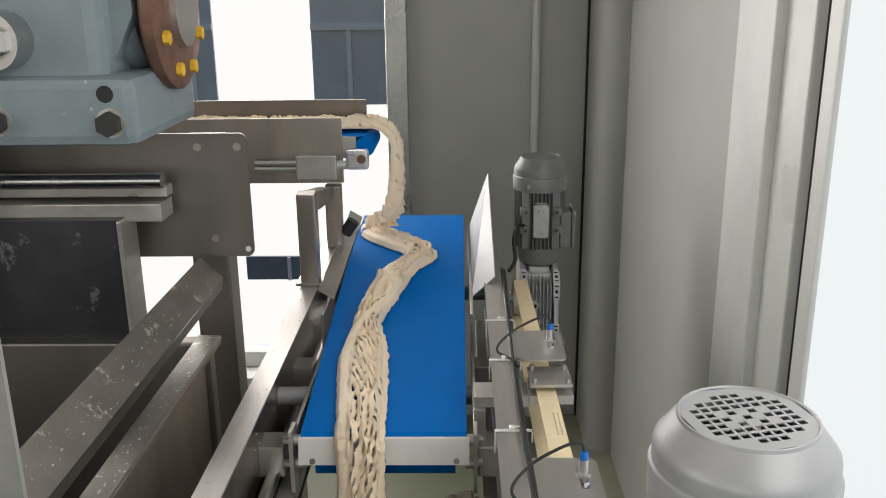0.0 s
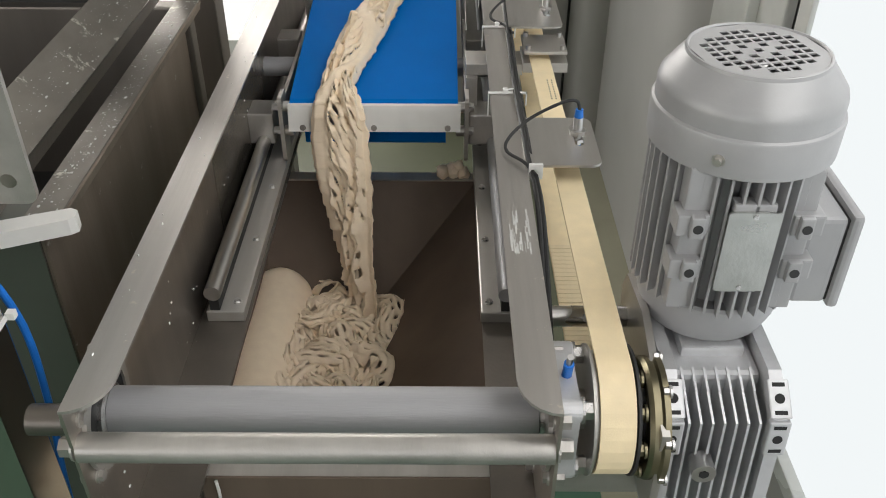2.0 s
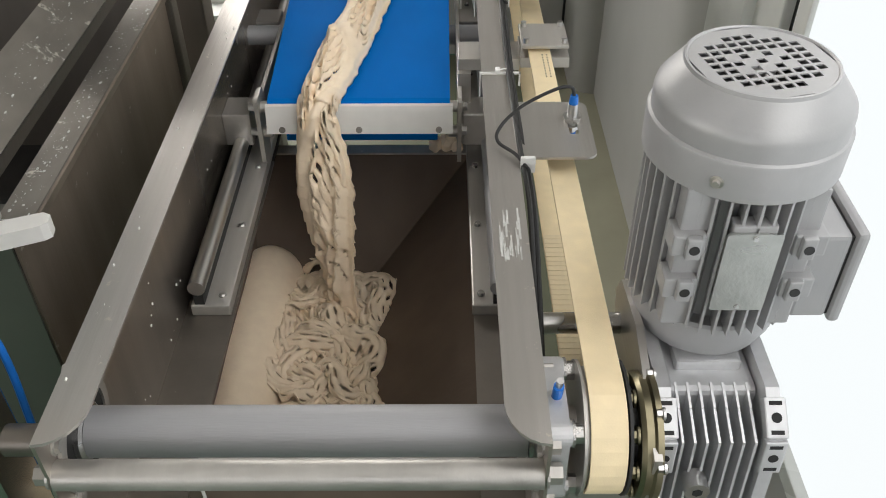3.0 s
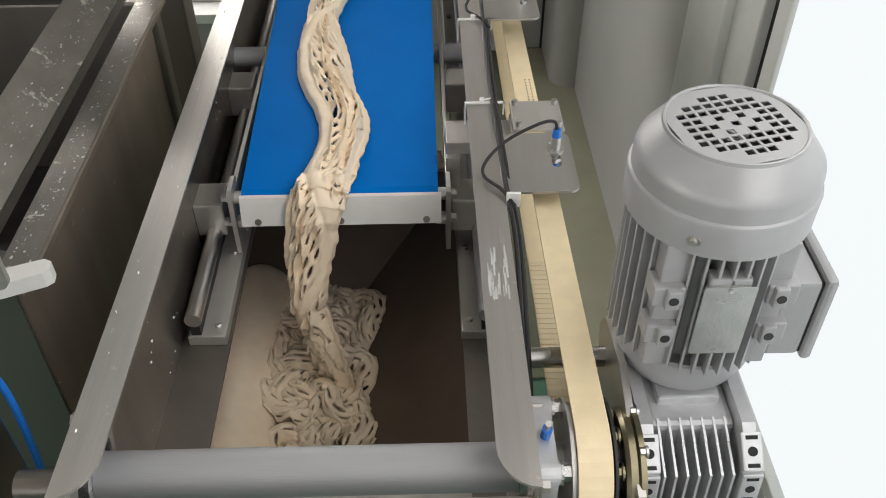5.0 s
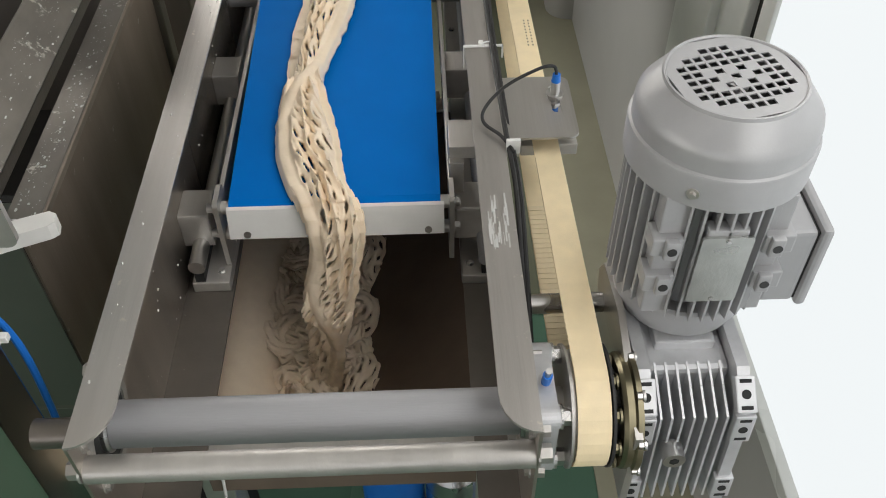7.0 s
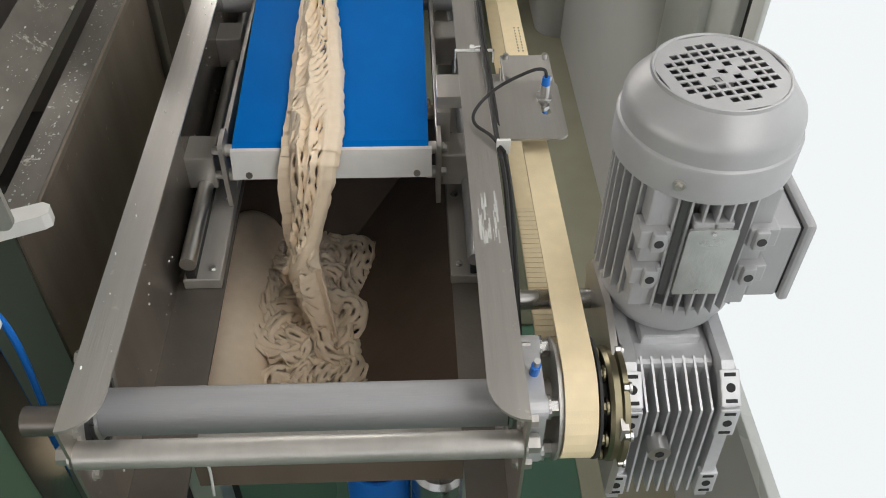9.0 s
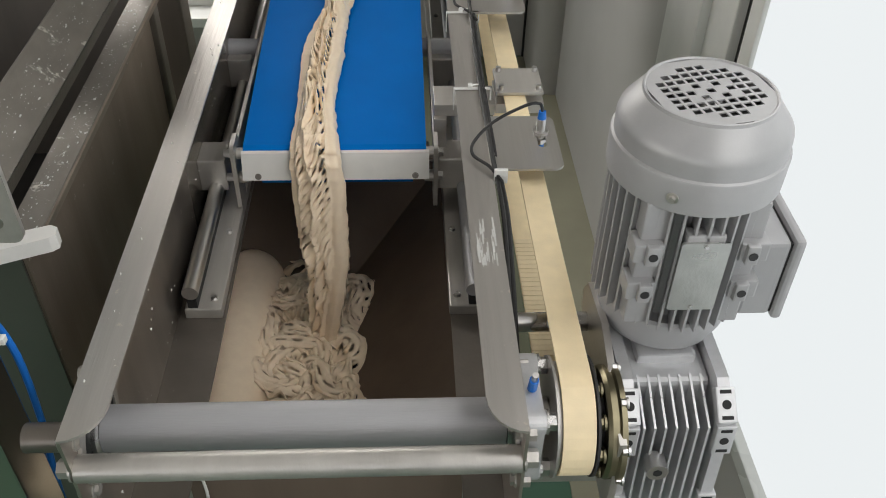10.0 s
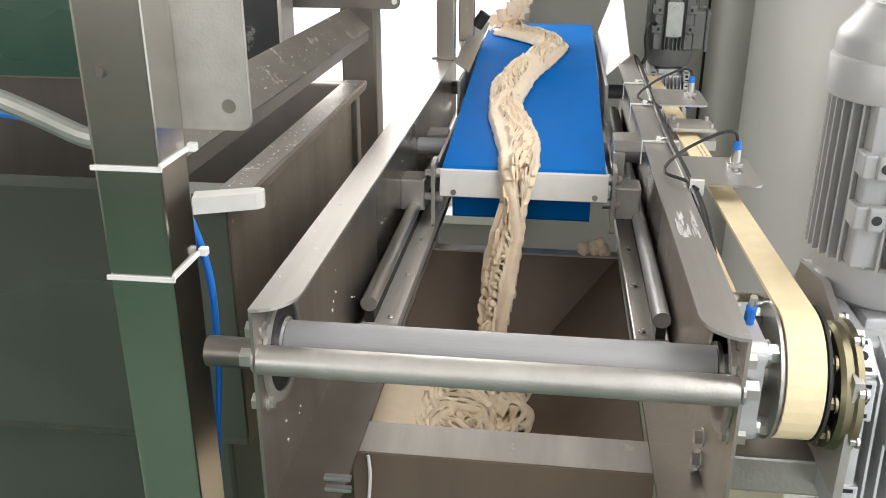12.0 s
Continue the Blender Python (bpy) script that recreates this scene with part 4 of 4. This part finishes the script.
tagged(part("hose", tube([(-0.95, 0.70, 1.10), (-0.70, 0.66, 1.11), (-0.52, 0.63, 1.10), (-0.43, 0.625, 1.06), (-0.394, 0.63, 0.97), (-0.388, 0.62, 0.86), (-0.395, 0.61, 0.75), (-0.42, 0.62, 0.45)], 0.0038, 10, 8), BLUE_H, None, "", True), "blue plastic air hose", "hose")
lower = thing("motor_box", "dark drive box on the floor beside the conveyor", "box")
part("body", box(-0.50, -0.335, 0.70, 0.95, 0.0, 0.29, 0.006), DARK, lower)

# ---- infeed conveyor that brings the dough ----
LAND = 2.03
infeed = thing("infeed_conveyor", "narrow stainless infeed conveyor with a blue belt end", "conveyor")
part("side_plate", box(-2.6, -0.245, LAND - 0.085, LAND - 0.081, 1.135, 1.282, 0.001), STEEL_W, infeed)
part("top_guide", box(-2.6, -0.205, LAND + 0.075, LAND + 0.079, 1.20, 1.302, 0.001), STEEL_B, infeed)
part("bed", box(-2.6, -0.215, LAND - 0.08, LAND + 0.074, 1.19, 1.238), STEEL, infeed)
part("end_roller", cyl((-0.195, LAND - 0.075, 1.215), (-0.195, LAND + 0.07, 1.215), 0.022, 24), BLUE, infeed, "blue belt over the end roller", True)
part("belt", box(-2.6, -0.195, LAND - 0.072, LAND + 0.066, 1.2365, 1.239), BLUE, infeed)
part("tension_block", box(-0.345, -0.255, LAND - 0.125, LAND - 0.085, 1.150, 1.205, 0.003), STEEL, infeed)
for z in (1.185, 1.172):
    part("tension_bolt", cyl((-0.44, LAND - 0.105, z), (-0.345, LAND - 0.105, z), 0.006, 12), CHROME, infeed, "", True)
bm = cyl((-0.255, LAND - 0.105, 1.18), (-0.235, LAND - 0.105, 1.18), 0.010, 16)
box(-0.235, -0.185, LAND - 0.118, LAND - 0.088, 1.170, 1.215, 0.008, bm)
part("roller_eye", bm, CAST, infeed)
part("eye_bore", cyl((-0.200, LAND - 0.1190, 1.195), (-0.200, LAND - 0.117, 1.195), 0.010, 18), RUST, infeed)
support = thing("infeed_support", "square steel tube support under the infeed conveyor", "support")
part("tube", box(-0.302, -0.266, 1.66, 1.70, 0.990, 1.175, 0.003), STEEL_W, support)
part("tube", box(-0.285, -0.250, 1.91, 1.945, 0.990, 1.135, 0.003), STEEL_W, support)
part("brace", prism([(1.7005, 1.135), (1.9095, 1.108), (1.9095, 1.134), (1.7005, 1.172)], -0.299, -0.264, "X"), STEEL_W, support)
part("foot", box(-0.310, -0.258, 1.65, 1.71, 0.9905, 0.996, 0.001), STEEL_W, support)
part("knob", cyl((-0.245, 1.93, 1.02), (-0.225, 1.93, 1.05), 0.014, 12), BLACK, support, "black clamping knob", True)

# ---- dough ----
SPEED = 0.15
NOSE = [(0, 1.2045), (0.5, 1.2385), (1, 1.2495), (1.5, 1.2395), (2, 1.2065), (2.5, 1.1705), (3, 1.1365), (3.5, 1.0995), (4, 1.0625), (4.5, 1.0265), (5, 0.9895), (5.5, 0.9525), (6, 0.9165), (6.5, 0.8825), (7, 0.8675), (7.5, 0.8745), (8, 0.9045), (8.5, 0.9385), (9, 0.9745), (9.5, 1.0105), (10, 1.0465), (10.5, 1.0835), (11, 1.1205), (11.5, 1.1565), (12, 1.1865)]


def nose(t):
    return float(np.interp(t, [a for a, b in NOSE], [b for a, b in NOSE]))


LAT_M = [0.6, 1.15, 1.25, 1.33, 1.42, 1.475, 1.545, 1.62, 1.70, 1.80, 1.87, 1.94, 2.0, 2.06, 2.13, 2.18, 2.23, 2.3, 2.45, 2.65, 2.75, 2.83, 2.9, 2.98, 3.085, 3.15, 3.27, 3.36, 3.437, 3.5, 3.6, 3.7, 3.8, 3.9, 4.4]
LAT_X = [-0.13, -0.135, -0.14, -0.146, -0.155, -0.152, -0.162, -0.146, -0.132, -0.106, -0.094, -0.130, -0.138, -0.145, -0.153, -0.143, -0.139, -0.123, -0.125, -0.1335, -0.130, -0.127, -0.111, -0.108, -0.114, -0.128, -0.150, -0.1435, -0.138, -0.106, -0.082, -0.105, -0.138, -0.165, -0.14]
WIDE_M = [0.6, 1.2, 1.32, 1.42, 1.475, 1.54, 1.62, 1.7, 1.8, 1.89, 1.98, 2.04, 2.1, 2.13, 2.18, 2.23, 2.3, 2.5, 2.65, 2.765, 2.83, 2.9, 2.98, 3.085, 3.2, 3.27, 3.36, 3.437, 3.55, 3.8, 4.4]
WIDE_W = [0.037, 0.038, 0.043, 0.044, 0.037, 0.026, 0.034, 0.038, 0.033, 0.037, 0.042, 0.040, 0.030, 0.024, 0.031, 0.037, 0.040, 0.036, 0.0275, 0.033, 0.029, 0.0225, 0.0315, 0.038, 0.038, 0.030, 0.040, 0.042, 0.038, 0.040, 0.038]


def lat(m):
    k = [np.interp(m + d, LAT_M, LAT_X) for d in (-0.04, -0.02, 0, 0.02, 0.04)]
    return float(np.mean(k))


CROSSINGS = [1.54, 1.72, 2.11, 2.90, 3.27, 3.50]


def band_side(m):
    """Where across the sheet its smooth border lies: it crosses over from edge to edge."""
    side = -0.80
    near = 0.0
    for k, c in enumerate(CROSSINGS):
        f = min(1.0, max(0.0, (m - c) / 0.13 + 0.5))
        side += (1.60 if k % 2 == 0 else -1.60) * f * f * (3 - 2 * f)
        near = max(near, math.exp(-((m - c) / 0.05) ** 2))
    return side, near


def sheet_width(m):
    return float(np.interp(m, WIDE_M, WIDE_W)) + 0.002 * noise.noise((m * 14.0, 0.3, 0.0))


def slit_field(along, u, seed, opening):
    """Below 1 inside a lens-shaped slit of the staggered net, larger on the strands between."""
    u = u + 9.0 * along * math.sin(along * 9.0 + seed) * 0.35 + 0.45 * noise.noise((along * 16, u * 0.5, seed)) + 0.12 * noise.noise((along * 60, u, seed + 3.0))
    col = math.floor(u)
    fu = u - col - 0.5
    v = along / 0.025 + 0.5 * (col % 2) + 0.35 * noise.noise((col * 3.7, along * 9, seed + 1.0))
    fv = v - math.floor(v) - 0.5
    w = max(0.03, opening * (0.24 + 0.24 * noise.noise((col * 1.9, math.floor(v) * 2.3, seed + 2.0))))
    return (fu / w) ** 2 + (fv / 0.40) ** 2


def shell(grid, cells, na, nw, name):
    """A thin solid from two grids of points, upper and lower, with the cells left out open."""
    keep = {k: i for i, k in enumerate(grid)}
    F = []
    for i, j in cells:
        for low in (0, 1):
            f = [keep[(i, j, low)], keep[(i, j + 1, low)], keep[(i + 1, j + 1, low)], keep[(i + 1, j, low)]]
            F.append(f if low == 0 else f[::-1])
        for (di, dj), (a, b) in {(-1, 0): ((0, 0), (0, 1)), (1, 0): ((1, 1), (1, 0)), (0, -1): ((1, 0), (0, 0)), (0, 1): ((0, 1), (1, 1))}.items():
            if (i + di, j + dj) not in cells and (0 <= i + di < na):
                p, q = (i + a[0], j + a[1]), (i + b[0], j + b[1])
                F.append([keep[(*p, 0)], keep[(*p, 1)], keep[(*q, 1)], keep[(*q, 0)]])
    me = bpy.data.meshes.new(name)
    me.from_pydata([tuple(v) for v in grid.values()], [], F)
    me.materials.append(DOUGH)
    for p in me.polygons:
        p.use_smooth = True
    return new(name, me)


def dough_piece(m0, m1):
    """One short piece of the slit, gathered dough sheet over its inner layer; its origin lies at the middle."""
    na, nw = 16, 60
    mc = (m0 + m1) / 2
    grid, field, under = {}, {}, {}
    for i in range(na + 1):
        m = m0 + (m1 - m0) * i / na
        w, (side, near), x0 = sheet_width(m), band_side(m), lat(m)
        ruffle = 0.0022 * noise.noise((m * 45, 0.0, 2.0)), 0.0032 * noise.noise((m * 60, 5.0, 2.0))
        sink = 0.0008 if i == 0 else 0.0004 if i == 1 else 0.0
        for j in range(nw + 1):
            s = -1 + 2 * j / nw
            d = s - side
            on_band = max(1 / (1 + math.exp((abs(d) - 0.32) * 34)), 1 / (1 + math.exp((abs(s + math.copysign(0.95, side)) - 0.10 - 0.5 * max(0.0, noise.noise((m * 3.2, 2.5, 9.0)))) * 34)))
            ladder = math.exp(-((abs(d) - 0.52) / 0.12) ** 2) * min(1.0, max(0.0, 0.45 + 1.6 * noise.noise((m * 4.5, 8.0, 0.0))))
            rim = min(1.0, max(0.0, (1 - abs(s)) / 0.12))
            e = slit_field(m, (s + 1) * 4.0, 0.0, 0.60 + 0.95 * ladder + 0.45 * noise.noise((m * 9, s * 1.5, 6.0)))
            e = e + (8 * on_band + 4 * (1 - rim))
            field[(i, j)] = e
            strand = 1 - math.exp(-max(0.0, e - 0.45) * 1.6)
            gather = (1 - abs(math.sin(math.pi * (s * 1.9 + 1.1 * noise.noise((m * 7, s, 1.0)) + 0.5 * noise.noise((m * 22, s * 2, 8.0)) + m * 3.0)))) ** 1.3
            body = 0.009 * (1 - s * s) + 0.0105 * gather * (1 - on_band) + 0.0065 * noise.noise((m * 34, s * 3.0, 3.0)) * (1 - 0.75 * on_band)
            fold = 0.0065 * near * (1 - min(1.0, abs(s)) ** 2) + 0.004 * on_band * (1 - min(1.0, abs(side)) ** 2) - 0.0035 * on_band * (d / 0.3) ** 2
            z = 0.0055 + rim * (body + fold + 0.0055 * strand * (1 - on_band) + 0.0055 * on_band)
            x = w * s + ruffle[0 if s < 0 else 1] * abs(s) ** 3 + 0.0012 * noise.noise((m * 40, s * 4, 7.0))
            z = max(0.0055, z) - sink
            grid[(i, j, 0)] = (x0 + x, m - mc, z)
            grid[(i, j, 1)] = (x0 + x, m - mc, z - 0.0030)
            if i % 4 == 0 and j % 6 == 0:
                t = s * 0.80
                for low in (0, 1):
                    under[(i // 4, j // 6, low)] = (x0 + w * t - 0.10 * w * side, m - mc, 0.0040 + 0.30 * body * (1 - abs(s) ** 3) - 0.0015 * low - sink)
    cells = set()
    for i in range(na):
        for j in range(nw):
            if (field[(i, j)] + field[(i + 1, j)] + field[(i, j + 1)] + field[(i + 1, j + 1)]) / 4 > 0.85:
                cells.add((i, j))
    ob = shell(grid, cells, na, nw, "dough_piece")
    inner = set()
    for i in range(na // 4):
        side = band_side(m0 + (m1 - m0) * (i + 0.5) * 4 / na)[0]
        for j in range(nw // 6):
            if not 0.28 < abs(-1 + 2 * (j + 0.5) * 6 / nw - side) < 0.72 or abs(side) < 0.5:
                inner.add((i, j))
    layer = shell(under, inner, na // 4, nw // 6, "inner_layer")
    layer.parent = ob
    return ob


STEP = 0.020
dough = thing("dough_sheet", "slit and twisted pale raw dough sheet running over the blue belt", "dough", kind="")
pieces = []
m = 0.60
while m < 4.35:
    ob = dough_piece(m - 0.008, m + STEP + 0.001)
    ob.parent = dough
    pieces.append((m + STEP / 2, ob))
    m += STEP

# dough heap in the hopper: a smooth roll and crumpled folds
heap = thing("dough_heap", "crumpled heap of raw dough in the hopper beside a smooth roll", "dough")


def lumpy(points_r, scale, amp, name):
    bm = bmesh.new()
    for (p, r, sc) in points_r:
        bmesh.ops.create_icosphere(bm, subdivisions=4, radius=r, matrix=Matrix.LocRotScale(p, None, sc))
    for v in bm.verts:
        n = v.co * scale
        d = amp * (noise.noise(n) + 0.5 * noise.noise(n * 2.3))
        d += amp * 0.9 * (1 - abs(noise.noise(n * 1.3 + Vector((5, 1, 2))))) ** 4
        v.co += v.normal * d
    return part(name, bm, DOUGH, heap, "", True)


bm = bmesh.new()
N = 40
rings = []
for i in range(N + 1):
    f = i / N
    y = 0.71 + 0.46 * f
    r = 0.058 * (1 - max(0, (f - 0.90) / 0.10) ** 2 * 0.6) * (1 - max(0, (0.08 - f) / 0.08) ** 2 * 0.5)
    rings.append([bm.verts.new((-0.262 + r * math.cos(a) + 0.004 * noise.noise((y * 9, a, 0)), y, 0.575 + r * 1.2 * math.sin(a) + 0.005 * noise.noise((y * 7, a, 4)))) for a in [2 * math.pi * k / 28 for k in range(28)]])
for a, b in zip(rings, rings[1:]):
    for k in range(28):
        bm.faces.new((a[k], a[(k + 1) % 28], b[(k + 1) % 28], b[k]))
bm.faces.new(rings[0])
bm.faces.new(rings[-1])
part("smooth_roll", bm, DOUGH, heap, "smooth rounded roll of dough", True)
rng = random.Random(11)
lumpy([((-0.165 + rng.uniform(-0.05, 0.05), 0.95 + rng.uniform(-0.13, 0.15), 0.556 + rng.uniform(-0.02, 0.018)), rng.uniform(0.034, 0.048), (1, rng.uniform(0.9, 1.5), rng.uniform(0.6, 0.9))) for k in range(20)], 22.0, 0.009, "crumpled_folds")


def fold_ribbon(x, y, z, turn, seed, length, wid):
    """A fallen length of the slit sheet: a thin curled band that winds, tilts and ruffles."""
    rg = random.Random(seed)
    na, nw = 64, 30
    ph, bow, arch = rg.uniform(0, 6.3), rg.uniform(0.7, 1.7), rg.uniform(0.9, 1.5)
    grid, field = {}, {}
    px, py = x - 0.5 * length * math.cos(turn), y - 0.5 * length * math.sin(turn)
    for i in range(na + 1):
        f = i / na
        a = turn + bow * math.sin(f * 5.0 + ph)
        px, py = px + math.cos(a) * length / na, py + math.sin(a) * length / na
        pz = z + 0.007 * math.sin(f * 6 + ph * 2) - 0.022 * (2 * f - 1) ** 4
        tilt = 2.0 * noise.noise((f * 2.2, seed, 0.0)) + 0.25 * math.sin(ph)
        for j in range(nw + 1):
            s = -1 + 2 * j / nw
            e = slit_field(f * length, (s + 1) * 2.2, seed * 1.7, 0.66) + (6 if abs(s) > 0.80 else 0)
            field[(i, j)] = e
            strand = 1 - math.exp(-max(0.0, e - 0.3))
            across = wid * math.sin(arch * s) / math.sin(min(arch, 1.4))
            lift = wid * 0.75 * (math.cos(arch * s) - math.cos(arch)) + 0.0025 * strand
            lift += 0.004 * noise.noise((f * 9, s * 2.5, seed + 4.0)) + 0.005 * s * s * math.sin(f * length * 300 + ph + 2 * s)
            for low in (0, 1):
                h = lift - 0.0028 * low
                u, v = across * math.cos(tilt) - h * math.sin(tilt), across * math.sin(tilt) + h * math.cos(tilt)
                grid[(i, j, low)] = (px - u * math.sin(a), py + u * math.cos(a), pz + v)
    cells = {(i, j) for i in range(na) for j in range(nw) if (field[(i, j)] + field[(i + 1, j)] + field[(i, j + 1)] + field[(i + 1, j + 1)]) / 4 > 0.8}
    ob = shell(grid, cells, na, nw, "fold")
    ob.parent = heap
    return ob


for k in range(46):
    row = k / 45
    fold_ribbon(-0.163 + rng.uniform(-0.042, 0.042), 1.09 - 0.29 * row + rng.uniform(-0.03, 0.03), 0.600 + rng.uniform(-0.008, 0.020), rng.uniform(0, 6.3), k, rng.uniform(0.09, 0.17), rng.uniform(0.012, 0.022))
# scrap of dough on the hopper's rim
bm = bmesh.new()
for p, r in (((0.005, 1.272, 0.744), 0.012), ((0.022, 1.274, 0.746), 0.014), ((0.038, 1.270, 0.743), 0.011), ((0.030, 1.272, 0.756), 0.009)):
    bmesh.ops.create_icosphere(bm, subdivisions=3, radius=r, matrix=Matrix.Translation(p))
for v in bm.verts:
    v.co += v.normal * 0.004 * noise.noise(v.co * 120)
tagged(part("dough_scrap", bm, DOUGH, None, "", True), "small scrap of dough on the hopper's rim", "dough")


# ---- what moves ----
def belt_height(y, t):
    """The belt's top at y: the swinging run up to the pivot, the fixed rear run behind it."""
    n = nose(t)
    if y >= PIV_Y:
        return float(np.interp(y, [PIV_Y, PIV_Y + 0.10, 1.95, 2.19], [PIV_Z, 0.9822, 0.9870, 0.994]))
    return NOSE_Z + (PIV_Z - NOSE_Z) * (y - n) / (PIV_Y - n)


FLOOR_Z, RAD, TOP, ROLL = 0.60, 0.045, 1.246, 0.045


def landing_bend(m, y):
    """Sideways swing of the sheet where it lands, which the belt's pull straightens as it travels."""
    f = min(1.0, max(0.0, (y - 1.42) / 0.42))
    ease = f * f * (3 - 2 * f)
    return ease * sum(a * math.exp(-((m - c) / 0.062) ** 2) for a, c in ((0.032, 1.87), (-0.040, 2.03), (0.030, 3.69), (-0.042, 3.85)))


def dough_pose(m, t):
    """Where the piece at length m along the sheet lies at t: on the infeed, falling, on the belt, over the nose, hanging."""
    y, n = m - SPEED * t, nose(t)
    to_axis = Matrix.Translation((0.135, 0, 0))
    if y > LAND:
        up = y - LAND
        z0 = belt_height(LAND, t) + 0.006
        drop, arc = TOP - ROLL - z0, ROLL * math.pi / 2
        if up < drop:
            f = up / drop
            bend = 90 * min(1, up / 0.05)
            return Matrix.Translation((-0.135 - 0.008 * f + landing_bend(m, LAND) * (1 - f) ** 2, LAND + 0.012 * math.sin(f * 3), z0 + up)) @ pose(0, 0, 0, 0, 0, (48 + 42 * f) * bend / 90) @ pose(0, 0, 0, bend, 0, 0) @ to_axis
        if up < drop + arc:
            b = 1 - (up - drop) / arc
            return Matrix.Translation((-0.188 + ROLL * math.sin(b * math.pi / 2), LAND, TOP - ROLL + ROLL * math.cos(b * math.pi / 2))) @ pose(0, 0, 0, 0, 0, 90) @ pose(0, 0, 0, 90 * b, 0, 0) @ to_axis
        return Matrix.Translation((-0.188 - (up - drop - arc), LAND, TOP)) @ pose(0, 0, 0, 0, 0, 90) @ to_axis
    if y > n:
        slope = math.degrees(math.atan2(belt_height(y + 0.01, t) - belt_height(y - 0.01, t), 0.02))
        yaw = math.degrees(math.atan2(landing_bend(m + 0.01, y + 0.01) - landing_bend(m - 0.01, y - 0.01), 0.02))
        turn = Matrix.Translation((lat(m), 0, 0)) @ pose(0, 0, 0, 0, 0, -yaw) @ Matrix.Translation((-lat(m), 0, 0))
        return pose(landing_bend(m, y), y, belt_height(y, t), slope, 0, 0) @ turn
    over, arc = n - y, RAD * math.pi / 2
    if over < arc:
        a = over / RAD
        return pose(0, n - RAD * 0.45 * math.sin(a), NOSE_Z + 0.001 - RAD * (1 - math.cos(a)) * 0.8, math.degrees(a), 0, 0)
    down = over - arc
    lean = 0.25 * max(0.0, n - 0.82) / 0.30
    f = min(1.0, down / 0.25)
    drift = float(np.interp(t, [0, 1.5, 3, 5, 6.5, 7.7, 9.5, 10, 10.5, 11.5, 12], [0.0, 0.022, 0.008, 0.034, 0.040, 0.0, 0.012, 0.012, -0.020, 0.012, 0.0])) * f * f
    twist = Matrix.Translation((lat(m), 0, 0)) @ pose(0, 0, 0, 0, -54 * f * f * (3 - 2 * f), 0) @ Matrix.Translation((-lat(m), 0, 0))
    return pose(drift, n - RAD * 0.45 - lean * down, NOSE_Z - RAD * 0.8 - down * (1 - lean * lean / 2), 90 - math.degrees(lean), 0, 0) @ twist


def motions():
    times = [0.25 * k for k in range(49)]
    walk(carriage, [(t, pose(XC, nose(t), NOSE_Z)) for t in times])
    swing = [(t, math.degrees(math.atan2(PIV_Z - NOSE_Z, PIV_Y - nose(t)))) for t in times]
    walk(nose_run, [(t, pose(0, 0, 0, a, 0, 0)) for t, a in swing])
    walk(mid_run, [(t, pose(XC, PIV_Y, PIV_Z, a, 0, 0)) for t, a in swing])
    for m, ob in pieces:
        rows, rest = [], None
        for t in times:
            p = dough_pose(m, t)
            if rest is None and p.translation.z < FLOOR_Z:
                rest = pose(0, p.translation.y + 0.03, FLOOR_Z - 0.05, 60, 0, 0)
            rows.append((t, rest or p))
        walk(ob, rows)


motions()
